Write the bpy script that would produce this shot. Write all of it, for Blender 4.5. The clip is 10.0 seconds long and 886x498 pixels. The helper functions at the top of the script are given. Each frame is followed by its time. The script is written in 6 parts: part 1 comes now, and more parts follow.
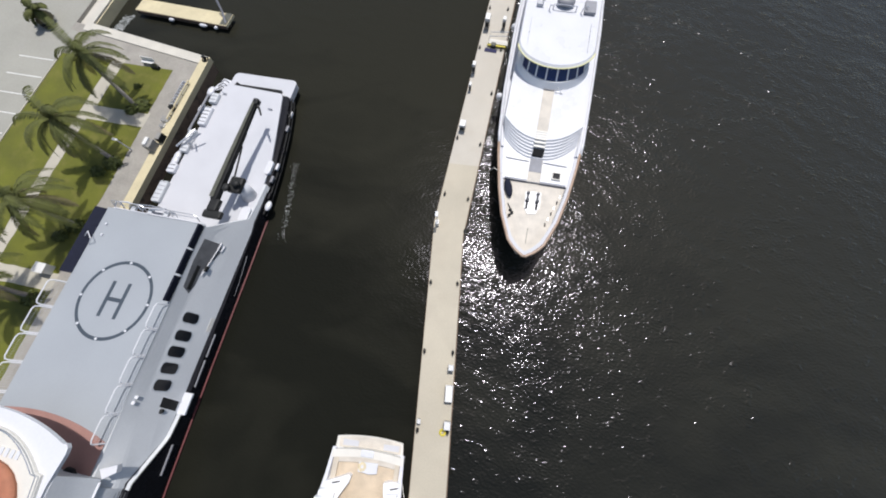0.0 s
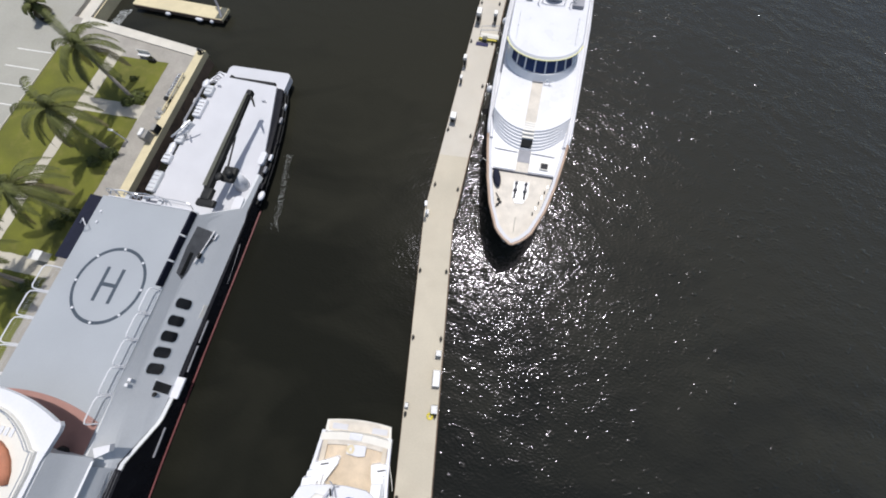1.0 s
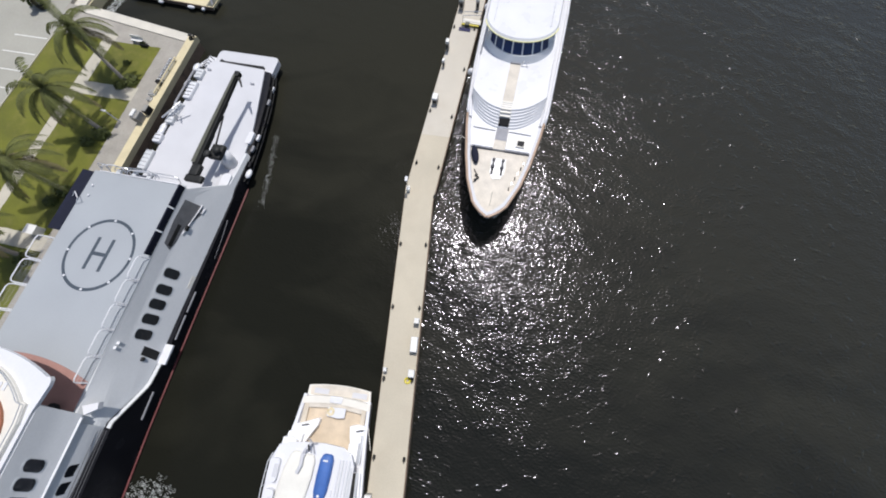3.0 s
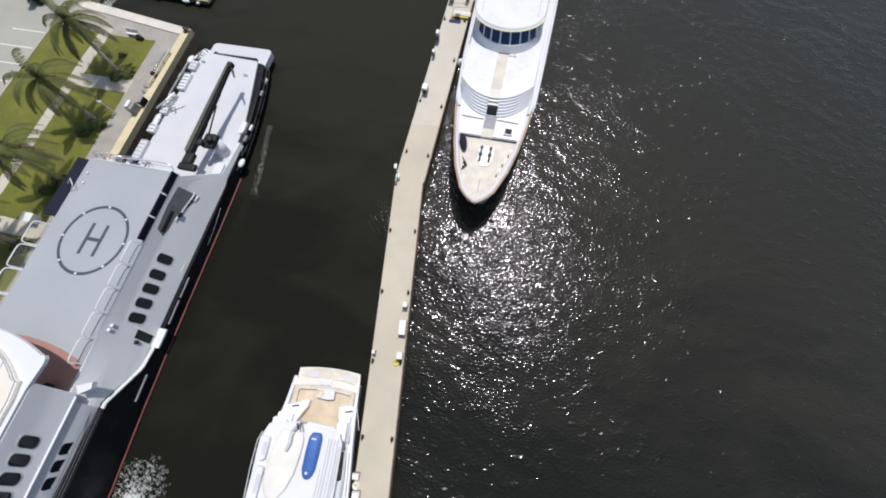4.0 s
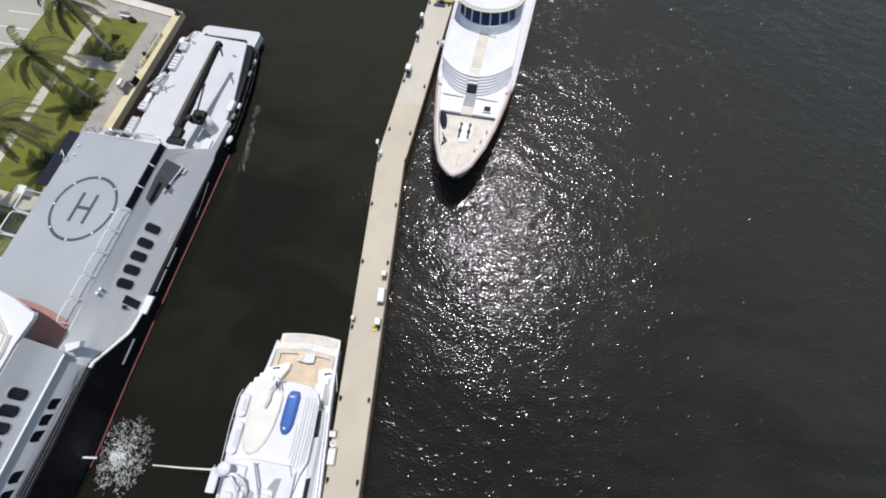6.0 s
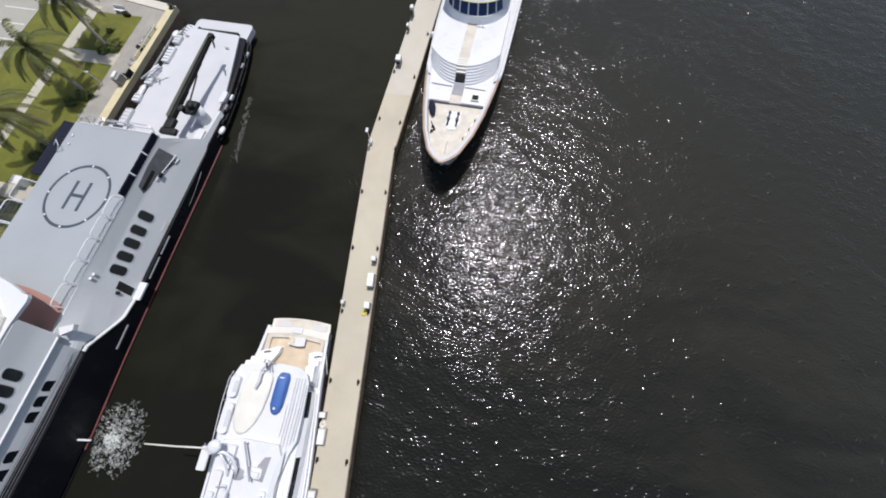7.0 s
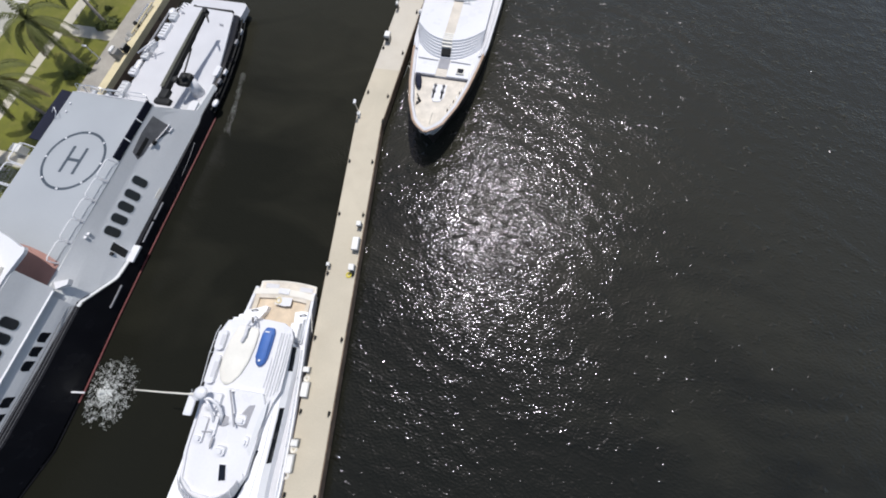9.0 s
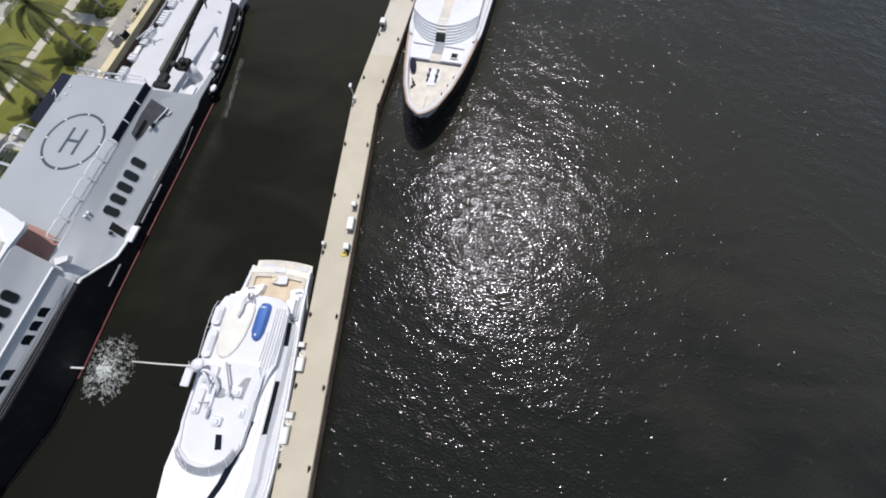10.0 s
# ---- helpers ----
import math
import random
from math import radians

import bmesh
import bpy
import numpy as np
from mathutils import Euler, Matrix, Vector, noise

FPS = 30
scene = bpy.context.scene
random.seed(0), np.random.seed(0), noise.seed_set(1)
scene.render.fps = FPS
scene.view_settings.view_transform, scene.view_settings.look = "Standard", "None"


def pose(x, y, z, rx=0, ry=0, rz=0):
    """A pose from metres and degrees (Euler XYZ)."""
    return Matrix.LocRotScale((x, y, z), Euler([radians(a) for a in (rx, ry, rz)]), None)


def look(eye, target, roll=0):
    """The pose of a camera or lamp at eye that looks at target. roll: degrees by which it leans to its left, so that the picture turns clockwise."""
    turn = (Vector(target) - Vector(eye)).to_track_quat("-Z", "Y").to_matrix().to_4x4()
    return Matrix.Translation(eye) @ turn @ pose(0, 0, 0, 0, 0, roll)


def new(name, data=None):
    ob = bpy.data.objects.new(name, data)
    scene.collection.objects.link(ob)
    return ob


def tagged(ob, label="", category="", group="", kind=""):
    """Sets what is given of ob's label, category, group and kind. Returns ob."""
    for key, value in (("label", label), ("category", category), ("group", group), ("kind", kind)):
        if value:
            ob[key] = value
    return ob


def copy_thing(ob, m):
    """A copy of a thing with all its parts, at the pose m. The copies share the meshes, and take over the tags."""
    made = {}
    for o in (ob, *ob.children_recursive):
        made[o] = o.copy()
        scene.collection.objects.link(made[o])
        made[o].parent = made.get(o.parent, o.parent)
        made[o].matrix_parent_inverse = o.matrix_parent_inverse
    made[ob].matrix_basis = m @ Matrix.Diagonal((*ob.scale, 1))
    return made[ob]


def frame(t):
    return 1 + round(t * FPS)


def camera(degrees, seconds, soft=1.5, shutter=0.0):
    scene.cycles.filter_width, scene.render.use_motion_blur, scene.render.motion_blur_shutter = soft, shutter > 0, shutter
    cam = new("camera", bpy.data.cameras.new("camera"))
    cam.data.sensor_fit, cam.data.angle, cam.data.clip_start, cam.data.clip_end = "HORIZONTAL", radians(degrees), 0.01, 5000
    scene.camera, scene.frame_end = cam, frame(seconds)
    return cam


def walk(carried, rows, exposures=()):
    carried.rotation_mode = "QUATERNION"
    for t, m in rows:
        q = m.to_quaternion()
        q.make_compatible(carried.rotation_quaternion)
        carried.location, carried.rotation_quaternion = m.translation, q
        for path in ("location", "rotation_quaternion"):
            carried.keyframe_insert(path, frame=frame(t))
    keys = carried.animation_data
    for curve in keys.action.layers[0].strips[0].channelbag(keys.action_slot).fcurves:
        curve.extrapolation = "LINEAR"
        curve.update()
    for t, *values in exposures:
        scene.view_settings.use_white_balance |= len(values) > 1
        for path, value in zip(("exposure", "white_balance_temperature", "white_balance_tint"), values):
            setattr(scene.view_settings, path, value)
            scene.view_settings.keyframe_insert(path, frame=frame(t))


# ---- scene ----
cam = camera(104.4, 10.0, 1.9)

PATH = [
    (0, (2.682, -14.962, 34.498), (2.5937, -14.3698, 32.5896), -4.16),
    (0.5, (3.276, -15.474, 34.605), (3.1875, -14.8841, 32.6961), -3.98),
    (1, (3.879, -16.135, 34.672), (3.7887, -15.5415, 32.7638), -4.17),
    (1.5, (4.500, -16.874, 34.726), (4.4062, -16.2767, 32.8191), -4.27),
    (2, (5.099, -17.572, 34.846), (5.0065, -16.9742, 32.9400), -4.26),
    (2.5, (5.643, -18.225, 34.923), (5.5506, -17.6279, 33.0162), -4.26),
    (4, (7.616, -20.409, 35.027), (7.5176, -19.8096, 33.1215), -4.99),
    (4.5, (8.310, -21.102, 35.053), (8.2077, -20.5043, 33.1476), -5.33),
    (5, (8.873, -21.818, 35.127), (8.7726, -21.2181, 33.2216), -5.00),
    (5.5, (9.457, -22.552, 35.176), (9.3557, -21.9538, 33.2705), -4.83),
    (7, (11.407, -24.821, 35.172), (11.3037, -24.2181, 33.2675), -5.40),
    (7.5, (12.063, -25.559, 35.131), (11.9532, -24.9576, 33.2268), -5.67),
    (8, (12.573, -26.389, 35.180), (12.4643, -25.7887, 33.2750), -5.56),
    (8.5, (13.126, -27.281, 35.190), (13.0154, -26.6818, 33.2846), -5.59),
    (9, (13.615, -28.333, 35.110), (13.5036, -27.7319, 33.2061), -5.68),
    (9.5, (14.046, -29.376, 35.060), (13.9342, -28.7714, 33.1565), -5.75),
    (10, (14.455, -30.469, 35.007), (14.3443, -29.8661, 33.1030), -5.56),
]
walk(cam, [(t, look(eye, target, roll)) for t, eye, target, roll in PATH])

# ---- light ----
SUN_ZENITH, SUN_AZIMUTH = 21.4, 14.0
world = bpy.data.worlds.new("sky")
scene.world = world
world.use_nodes = True
sky = world.node_tree.nodes.new("ShaderNodeTexSky")
sky.sky_type, sky.sun_disc = "NISHITA", False
sky.dust_density = 1.9
sky.sun_elevation, sky.sun_rotation = radians(90 - SUN_ZENITH), radians(SUN_AZIMUTH)
back = world.node_tree.nodes["Background"]
back.inputs["Strength"].default_value = 0.126
world.node_tree.links.new(sky.outputs["Color"], back.inputs["Color"])
sun = new("sun", bpy.data.lights.new("sun", "SUN"))
sun.data.energy, sun.data.angle, sun.data.color = 4.0, radians(0.53), (1.0, 0.98, 0.965)
sun.matrix_world = Matrix.Rotation(radians(-SUN_AZIMUTH), 4, "Z") @ Matrix.Rotation(radians(-SUN_ZENITH), 4, "X")
scene.view_settings.exposure = -0.16


# ---- materials ----
def mat(name, col, rough=0.5, var=0.15, scale=0.8, fine=14.0, bump=0.15, metal=0.0, dirt=None, dirt_amount=0.0):
    """A painted or raw surface with broad stains, fine grain and a slight relief."""
    m = bpy.data.materials.new(name)
    m.use_nodes = True
    nt = m.node_tree
    n, l = nt.nodes, nt.links
    b = n["Principled BSDF"]
    co = n.new("ShaderNodeTexCoord")
    big, small = n.new("ShaderNodeTexNoise"), n.new("ShaderNodeTexNoise")
    big.inputs["Scale"].default_value, big.inputs["Detail"].default_value = scale, 5
    small.inputs["Scale"].default_value, small.inputs["Detail"].default_value = fine, 3
    for t in (big, small):
        l.new(co.outputs["Object"], t.inputs["Vector"])
    ramp = n.new("ShaderNodeMapRange")
    ramp.inputs["From Min"].default_value, ramp.inputs["From Max"].default_value = 0.3, 0.7
    ramp.inputs["To Min"].default_value, ramp.inputs["To Max"].default_value = 1 - var, 1 + var * 0.6
    l.new(big.outputs["Fac"], ramp.inputs["Value"])
    r2 = n.new("ShaderNodeMapRange")
    r2.inputs["From Min"].default_value, r2.inputs["From Max"].default_value = 0.3, 0.7
    r2.inputs["To Min"].default_value, r2.inputs["To Max"].default_value = 1 - var * 0.6, 1 + var * 0.4
    l.new(small.outputs["Fac"], r2.inputs["Value"])
    mul = n.new("ShaderNodeMath")
    mul.operation = "MULTIPLY"
    l.new(ramp.outputs["Result"], mul.inputs[0])
    l.new(r2.outputs["Result"], mul.inputs[1])
    sc = n.new("ShaderNodeVectorMath")
    sc.operation = "SCALE"
    sc.inputs[0].default_value = col[:3]
    l.new(mul.outputs[0], sc.inputs["Scale"])
    out = sc.outputs["Vector"]
    if dirt:
        mask = n.new("ShaderNodeTexNoise")
        mask.inputs["Scale"].default_value, mask.inputs["Detail"].default_value = scale * 2.3, 8
        l.new(co.outputs["Object"], mask.inputs["Vector"])
        mr = n.new("ShaderNodeMapRange")
        mr.inputs["From Min"].default_value, mr.inputs["From Max"].default_value = 0.52, 0.72
        mr.inputs["To Max"].default_value = dirt_amount
        l.new(mask.outputs["Fac"], mr.inputs["Value"])
        mx = n.new("ShaderNodeMix")
        mx.data_type = "RGBA"
        l.new(mr.outputs["Result"], mx.inputs["Factor"])
        l.new(out, mx.inputs["A"])
        mx.inputs["B"].default_value = (*dirt[:3], 1)
        out = mx.outputs["Result"]
    l.new(out, b.inputs["Base Color"])
    rr = n.new("ShaderNodeMapRange")
    rr.inputs["To Min"].default_value, rr.inputs["To Max"].default_value = max(rough - 0.12, 0.03), min(rough + 0.12, 1)
    l.new(big.outputs["Fac"], rr.inputs["Value"])
    l.new(rr.outputs["Result"], b.inputs["Roughness"])
    b.inputs["Metallic"].default_value = metal
    if bump:
        bp = n.new("ShaderNodeBump")
        bp.inputs["Strength"].default_value, bp.inputs["Distance"].default_value = bump, 0.02
        l.new(small.outputs["Fac"], bp.inputs["Height"])
        l.new(bp.outputs["Normal"], b.inputs["Normal"])
    return m


def planked(name, col, along, width=0.12, dark=0.35):
    """Timber planking: boards with thin dark seams, along local y (0) or x (1)."""
    m = mat(name, col, 0.6, 0.18, 0.9, 18.0, 0.1)
    n, l = m.node_tree.nodes, m.node_tree.links
    b = n["Principled BSDF"]
    src = b.inputs["Base Color"].links[0].from_socket
    co = n.new("ShaderNodeTexCoord")
    sep = n.new("ShaderNodeSeparateXYZ")
    l.new(co.outputs["Object"], sep.inputs["Vector"])
    fr = n.new("ShaderNodeMath")
    fr.operation = "PINGPONG"
    fr.inputs[1].default_value = width / 2
    l.new(sep.outputs["XY"[along]], fr.inputs[0])
    mr = n.new("ShaderNodeMapRange")
    mr.inputs["From Min"].default_value, mr.inputs["From Max"].default_value = 0.0, 0.012
    mr.inputs["To Min"].default_value = dark
    l.new(fr.outputs[0], mr.inputs["Value"])
    sc = n.new("ShaderNodeVectorMath")
    sc.operation = "SCALE"
    l.new(src, sc.inputs[0])
    l.new(mr.outputs["Result"], sc.inputs["Scale"])
    l.new(sc.outputs["Vector"], b.inputs["Base Color"])
    return m


def water_material():
    m = bpy.data.materials.new("harbour water")
    m.use_nodes = True
    n, l = m.node_tree.nodes, m.node_tree.links
    b = n["Principled BSDF"]
    co = n.new("ShaderNodeTexCoord")
    murk = n.new("ShaderNodeTexNoise")
    murk.inputs["Scale"].default_value, murk.inputs["Detail"].default_value, murk.inputs["Distortion"].default_value = 0.07, 5, 0.8
    drift = n.new("ShaderNodeMapping")
    drift.inputs["Rotation"].default_value, drift.inputs["Scale"].default_value = (0, 0, radians(-30)), (1.0, 2.2, 1.0)
    l.new(co.outputs["Object"], drift.inputs["Vector"])
    l.new(drift.outputs["Vector"], murk.inputs["Vector"])
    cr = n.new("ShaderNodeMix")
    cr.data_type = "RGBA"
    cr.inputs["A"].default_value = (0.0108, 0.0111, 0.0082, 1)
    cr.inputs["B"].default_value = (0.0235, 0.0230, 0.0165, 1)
    sepc = n.new("ShaderNodeSeparateXYZ")  # brightness painted into the base colour: darker between hulls, lighter in open basin
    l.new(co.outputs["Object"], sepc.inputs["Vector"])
    painted_tone = n.new("ShaderNodeMapRange")
    painted_tone.interpolation_type = "SMOOTHSTEP"
    painted_tone.inputs["From Min"].default_value, painted_tone.inputs["From Max"].default_value = -40.0, 75.0
    painted_tone.inputs["To Min"].default_value, painted_tone.inputs["To Max"].default_value = -0.5, 1.2
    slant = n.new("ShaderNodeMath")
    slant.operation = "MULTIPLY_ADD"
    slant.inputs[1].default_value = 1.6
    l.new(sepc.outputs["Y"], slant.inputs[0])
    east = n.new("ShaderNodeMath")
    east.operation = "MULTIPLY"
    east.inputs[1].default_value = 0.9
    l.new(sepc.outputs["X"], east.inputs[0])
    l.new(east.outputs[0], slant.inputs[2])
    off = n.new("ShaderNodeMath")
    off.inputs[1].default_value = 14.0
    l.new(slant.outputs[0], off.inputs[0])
    l.new(off.outputs[0], painted_tone.inputs["Value"])
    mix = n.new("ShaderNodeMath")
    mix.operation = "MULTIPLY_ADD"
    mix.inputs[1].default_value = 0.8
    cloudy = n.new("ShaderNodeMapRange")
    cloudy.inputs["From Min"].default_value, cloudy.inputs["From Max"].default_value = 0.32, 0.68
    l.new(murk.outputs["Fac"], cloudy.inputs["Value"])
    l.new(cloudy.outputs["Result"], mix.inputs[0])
    l.new(painted_tone.outputs["Result"], mix.inputs[2])
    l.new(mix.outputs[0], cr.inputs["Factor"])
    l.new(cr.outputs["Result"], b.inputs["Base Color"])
    b.inputs["Roughness"].default_value = 0.145
    b.inputs["Specular IOR Level"].default_value = 0.265
    b.inputs["Specular Tint"].default_value = (0.93, 0.90, 1.0, 1)
    b.inputs["IOR"].default_value = 1.33
    # ripples: two sizes, calmer in the lee to the west of the pier
    sep = n.new("ShaderNodeSeparateXYZ")
    l.new(co.outputs["Object"], sep.inputs["Vector"])
    lee = n.new("ShaderNodeMapRange")
    lee.interpolation_type = "SMOOTHSTEP"
    lee.inputs["From Min"].default_value, lee.inputs["From Max"].default_value = 1.0, 3.2
    lee.inputs["To Min"].default_value, lee.inputs["To Max"].default_value = 0.35, 1.0
    bend = n.new("ShaderNodeMath")  # the pier's line, which turns at its bend
    bend.operation = "MAXIMUM"
    bend.inputs[1].default_value = -2.6
    l.new(sep.outputs["Y"], bend.inputs[0])
    shear = n.new("ShaderNodeMath")
    shear.operation = "MULTIPLY_ADD"
    shear.inputs[1].default_value = -0.1455
    l.new(bend.outputs[0], shear.inputs[0])
    l.new(sep.outputs["X"], shear.inputs[2])
    l.new(shear.outputs[0], lee.inputs["Value"])
    lee2 = n.new("ShaderNodeMapRange")
    calm = n.new("ShaderNodeMapRange")
    calm.inputs["From Min"].default_value, calm.inputs["From Max"].default_value = 0.8, 2.8
    calm.inputs["To Min"].default_value, calm.inputs["To Max"].default_value = 0.2, 0.105
    l.new(shear.outputs[0], calm.inputs["Value"])
    l.new(calm.outputs["Result"], b.inputs["Roughness"])
    dull = n.new("ShaderNodeMapRange")  # specular lowered in the sheltered water to subdue the hull's reflection
    dull.inputs["From Min"].default_value, dull.inputs["From Max"].default_value = 0.8, 2.8
    dull.inputs["To Min"].default_value, dull.inputs["To Max"].default_value = 0.09, 0.47
    l.new(shear.outputs[0], dull.inputs["Value"])
    l.new(dull.outputs["Result"], b.inputs["Specular IOR Level"])
    lee2.inputs["From Min"].default_value, lee2.inputs["From Max"].default_value = 1.2, 2.8
    l.new(shear.outputs[0], lee2.inputs["Value"])
    gust = n.new("ShaderNodeTexNoise")
    gust.inputs["Scale"].default_value, gust.inputs["Detail"].default_value, gust.inputs["Distortion"].default_value = 0.2, 3, 0.9
    blow = n.new("ShaderNodeMapping")  # gusts lie in long streaks
    blow.vector_type = "TEXTURE"
    blow.inputs["Location"].default_value = (3.0, 5.0, 0)
    blow.inputs["Rotation"].default_value, blow.inputs["Scale"].default_value = (0, 0, radians(-34)), (2.0, 1.0, 1.0)
    l.new(co.outputs["Object"], blow.inputs["Vector"])
    l.new(blow.outputs["Vector"], gust.inputs["Vector"])
    gr = n.new("ShaderNodeMapRange")
    gr.inputs["From Min"].default_value, gr.inputs["From Max"].default_value = 0.4, 0.62
    gr.inputs["To Min"].default_value, gr.inputs["To Max"].default_value = 0.65, 1.35
    l.new(gust.outputs["Fac"], gr.inputs["Value"])
    amp = n.new("ShaderNodeMath")
    amp.operation = "MULTIPLY"
    south = n.new("ShaderNodeMapRange")  # the breeze drops towards the south
    south.interpolation_type = "SMOOTHSTEP"
    south.inputs["From Min"].default_value, south.inputs["From Max"].default_value = -34.0, -18.0
    south.inputs["To Min"].default_value = 0.97
    l.new(sep.outputs["Y"], south.inputs["Value"])
    drop = n.new("ShaderNodeMath")
    drop.operation = "MULTIPLY"
    l.new(lee.outputs["Result"], drop.inputs[0])
    l.new(south.outputs["Result"], drop.inputs[1])
    l.new(drop.outputs[0], amp.inputs[0])
    l.new(gr.outputs["Result"], amp.inputs[1])
    mp = n.new("ShaderNodeMapping")
    mp.inputs["Rotation"].default_value = (0, 0, radians(25))
    mp.inputs["Scale"].default_value = (1.0, 1.5, 1.0)
    l.new(co.outputs["Object"], mp.inputs["Vector"])
    w1, w2 = n.new("ShaderNodeTexNoise"), n.new("ShaderNodeTexNoise")
    w1.inputs["Scale"].default_value, w1.inputs["Detail"].default_value, w1.inputs["Roughness"].default_value = 0.6, 0, 0.4
    w2.inputs["Scale"].default_value, w2.inputs["Detail"].default_value, w2.inputs["Roughness"].default_value = 3.1, 1.0, 0.35
    l.new(mp.outputs["Vector"], w1.inputs["Vector"])
    l.new(mp.outputs["Vector"], w2.inputs["Vector"])
    add = n.new("ShaderNodeMath")
    add.operation = "MULTIPLY_ADD"
    add.inputs[1].default_value = 1.4
    l.new(w1.outputs["Fac"], add.inputs[0])
    l.new(w2.outputs["Fac"], add.inputs[2])
    hh = n.new("ShaderNodeMath")
    hh.operation = "MULTIPLY"
    l.new(add.outputs[0], hh.inputs[0])
    l.new(amp.outputs[0], hh.inputs[1])
    # scattered steeper wavelets
    w3 = n.new("ShaderNodeTexNoise")
    w3.inputs["Scale"].default_value, w3.inputs["Detail"].default_value = 1.05, 1
    l.new(mp.outputs["Vector"], w3.inputs["Vector"])
    peak = n.new("ShaderNodeMapRange")
    peak.inputs["From Min"].default_value, peak.inputs["From Max"].default_value = 0.585, 0.785
    peak.inputs["To Max"].default_value = 1.15
    l.new(w3.outputs["Fac"], peak.inputs["Value"])
    w4 = n.new("ShaderNodeTexNoise")  # they come in patches
    w4.inputs["Scale"].default_value, w4.inputs["Detail"].default_value = 0.24, 2
    l.new(blow.outputs["Vector"], w4.inputs["Vector"])
    patch = n.new("ShaderNodeMapRange")
    patch.inputs["From Min"].default_value, patch.inputs["From Max"].default_value = 0.4, 0.55
    l.new(w4.outputs["Fac"], patch.inputs["Value"])
    gate = n.new("ShaderNodeMath")
    gate.operation = "MULTIPLY"
    l.new(peak.outputs["Result"], gate.inputs[0])
    l.new(patch.outputs["Result"], gate.inputs[1])
    pk = n.new("ShaderNodeMath")
    pk.operation = "MULTIPLY_ADD"
    l.new(gate.outputs[0], pk.inputs[0])
    l.new(lee2.outputs["Result"], pk.inputs[1])
    l.new(hh.outputs[0], pk.inputs[2])
    # a ruffled patch to leeward, beside the pier
    near = n.new("ShaderNodeVectorMath")
    near.operation = "DISTANCE"
    near.inputs[1].default_value = (-1.5, -6.3, 0)
    l.new(co.outputs["Object"], near.inputs[0])
    ruff = n.new("ShaderNodeMapRange")
    ruff.interpolation_type = "SMOOTHSTEP"
    ruff.inputs["From Min"].default_value, ruff.inputs["From Max"].default_value = 2.9, 0.6
    l.new(near.outputs["Value"], ruff.inputs["Value"])
    rw = n.new("ShaderNodeMath")
    rw.operation = "MULTIPLY_ADD"
    l.new(add.outputs[0], rw.inputs[0])
    l.new(ruff.outputs["Result"], rw.inputs[1])
    l.new(pk.outputs[0], rw.inputs[2])
    hh = rw
    bp = n.new("ShaderNodeBump")
    bp.inputs["Strength"].default_value, bp.inputs["Distance"].default_value = 1.0, 0.06
    l.new(hh.outputs[0], bp.inputs["Height"])
    l.new(bp.outputs["Normal"], b.inputs["Normal"])
    return m


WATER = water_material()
CONCRETE = mat("pier concrete", (0.48, 0.43, 0.335), 0.8, 0.1, 0.25, 9, 0.3, dirt=(0.40, 0.34, 0.26), dirt_amount=0.25)
CONCRETE_PALE = mat("pale pier concrete", (0.52, 0.48, 0.41), 0.8, 0.08, 0.3, 9, 0.3, dirt=(0.45, 0.39, 0.30), dirt_amount=0.2)
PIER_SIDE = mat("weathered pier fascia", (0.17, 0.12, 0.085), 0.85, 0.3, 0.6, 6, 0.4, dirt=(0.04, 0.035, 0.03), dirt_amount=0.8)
CAP = mat("seawall cap concrete", (0.60, 0.52, 0.33), 0.8, 0.12, 0.5, 8, 0.3, dirt=(0.5, 0.42, 0.28), dirt_amount=0.3)
CAP_PALE = mat("pale seawall coping", (0.58, 0.545, 0.47), 0.8, 0.1, 0.5, 8, 0.3)
PAVER = mat("grey pink pavers", (0.325, 0.302, 0.262), 0.85, 0.15, 0.6, 5, 0.3, dirt=(0.30, 0.265, 0.24), dirt_amount=0.4)
PATH_CON = mat("footpath concrete", (0.46, 0.425, 0.345), 0.85, 0.1, 0.5, 9, 0.3, dirt=(0.42, 0.38, 0.32), dirt_amount=0.3)
LOT = mat("car park concrete", (0.33, 0.32, 0.275), 0.85, 0.1, 0.2, 6, 0.3, dirt=(0.33, 0.315, 0.285), dirt_amount=0.4)
LINE = mat("road marking paint", (0.75, 0.74, 0.7), 0.7, 0.15, 2, 15, 0.1)
GRASS = mat("mown lawn", (0.122, 0.128, 0.012), 0.9, 0.25, 0.35, 11, 0.6, dirt=(0.17, 0.155, 0.035), dirt_amount=0.5)
TRUNK = mat("palm trunk bark", (0.35, 0.315, 0.275), 0.9, 0.25, 1.5, 12, 0.5)
FROND = mat("palm frond green", (0.098, 0.108, 0.024), 0.8, 0.35, 0.7, 6, 0.1)
FROND_DRY = mat("dry palm frond", (0.15, 0.125, 0.06), 0.7, 0.3, 0.7, 6, 0.1)
SHRUB = mat("shrub leaves", (0.10, 0.118, 0.025), 0.75, 0.35, 1.5, 8, 0.1)
WHITE = mat("white marine paint", (0.67, 0.67, 0.69), 0.3, 0.04, 0.4, 6, 0.03)
DECK_WHITE = mat("white non-slip deck", (0.54, 0.54, 0.56), 0.6, 0.05, 0.4, 20, 0.08)
CREAM = mat("cream fibreglass", (0.70, 0.67, 0.60), 0.45, 0.06, 0.6, 10, 0.05)
HELI = mat("grey helideck paint", (0.335, 0.355, 0.375), 0.6, 0.05, 0.22, 10, 0.08)
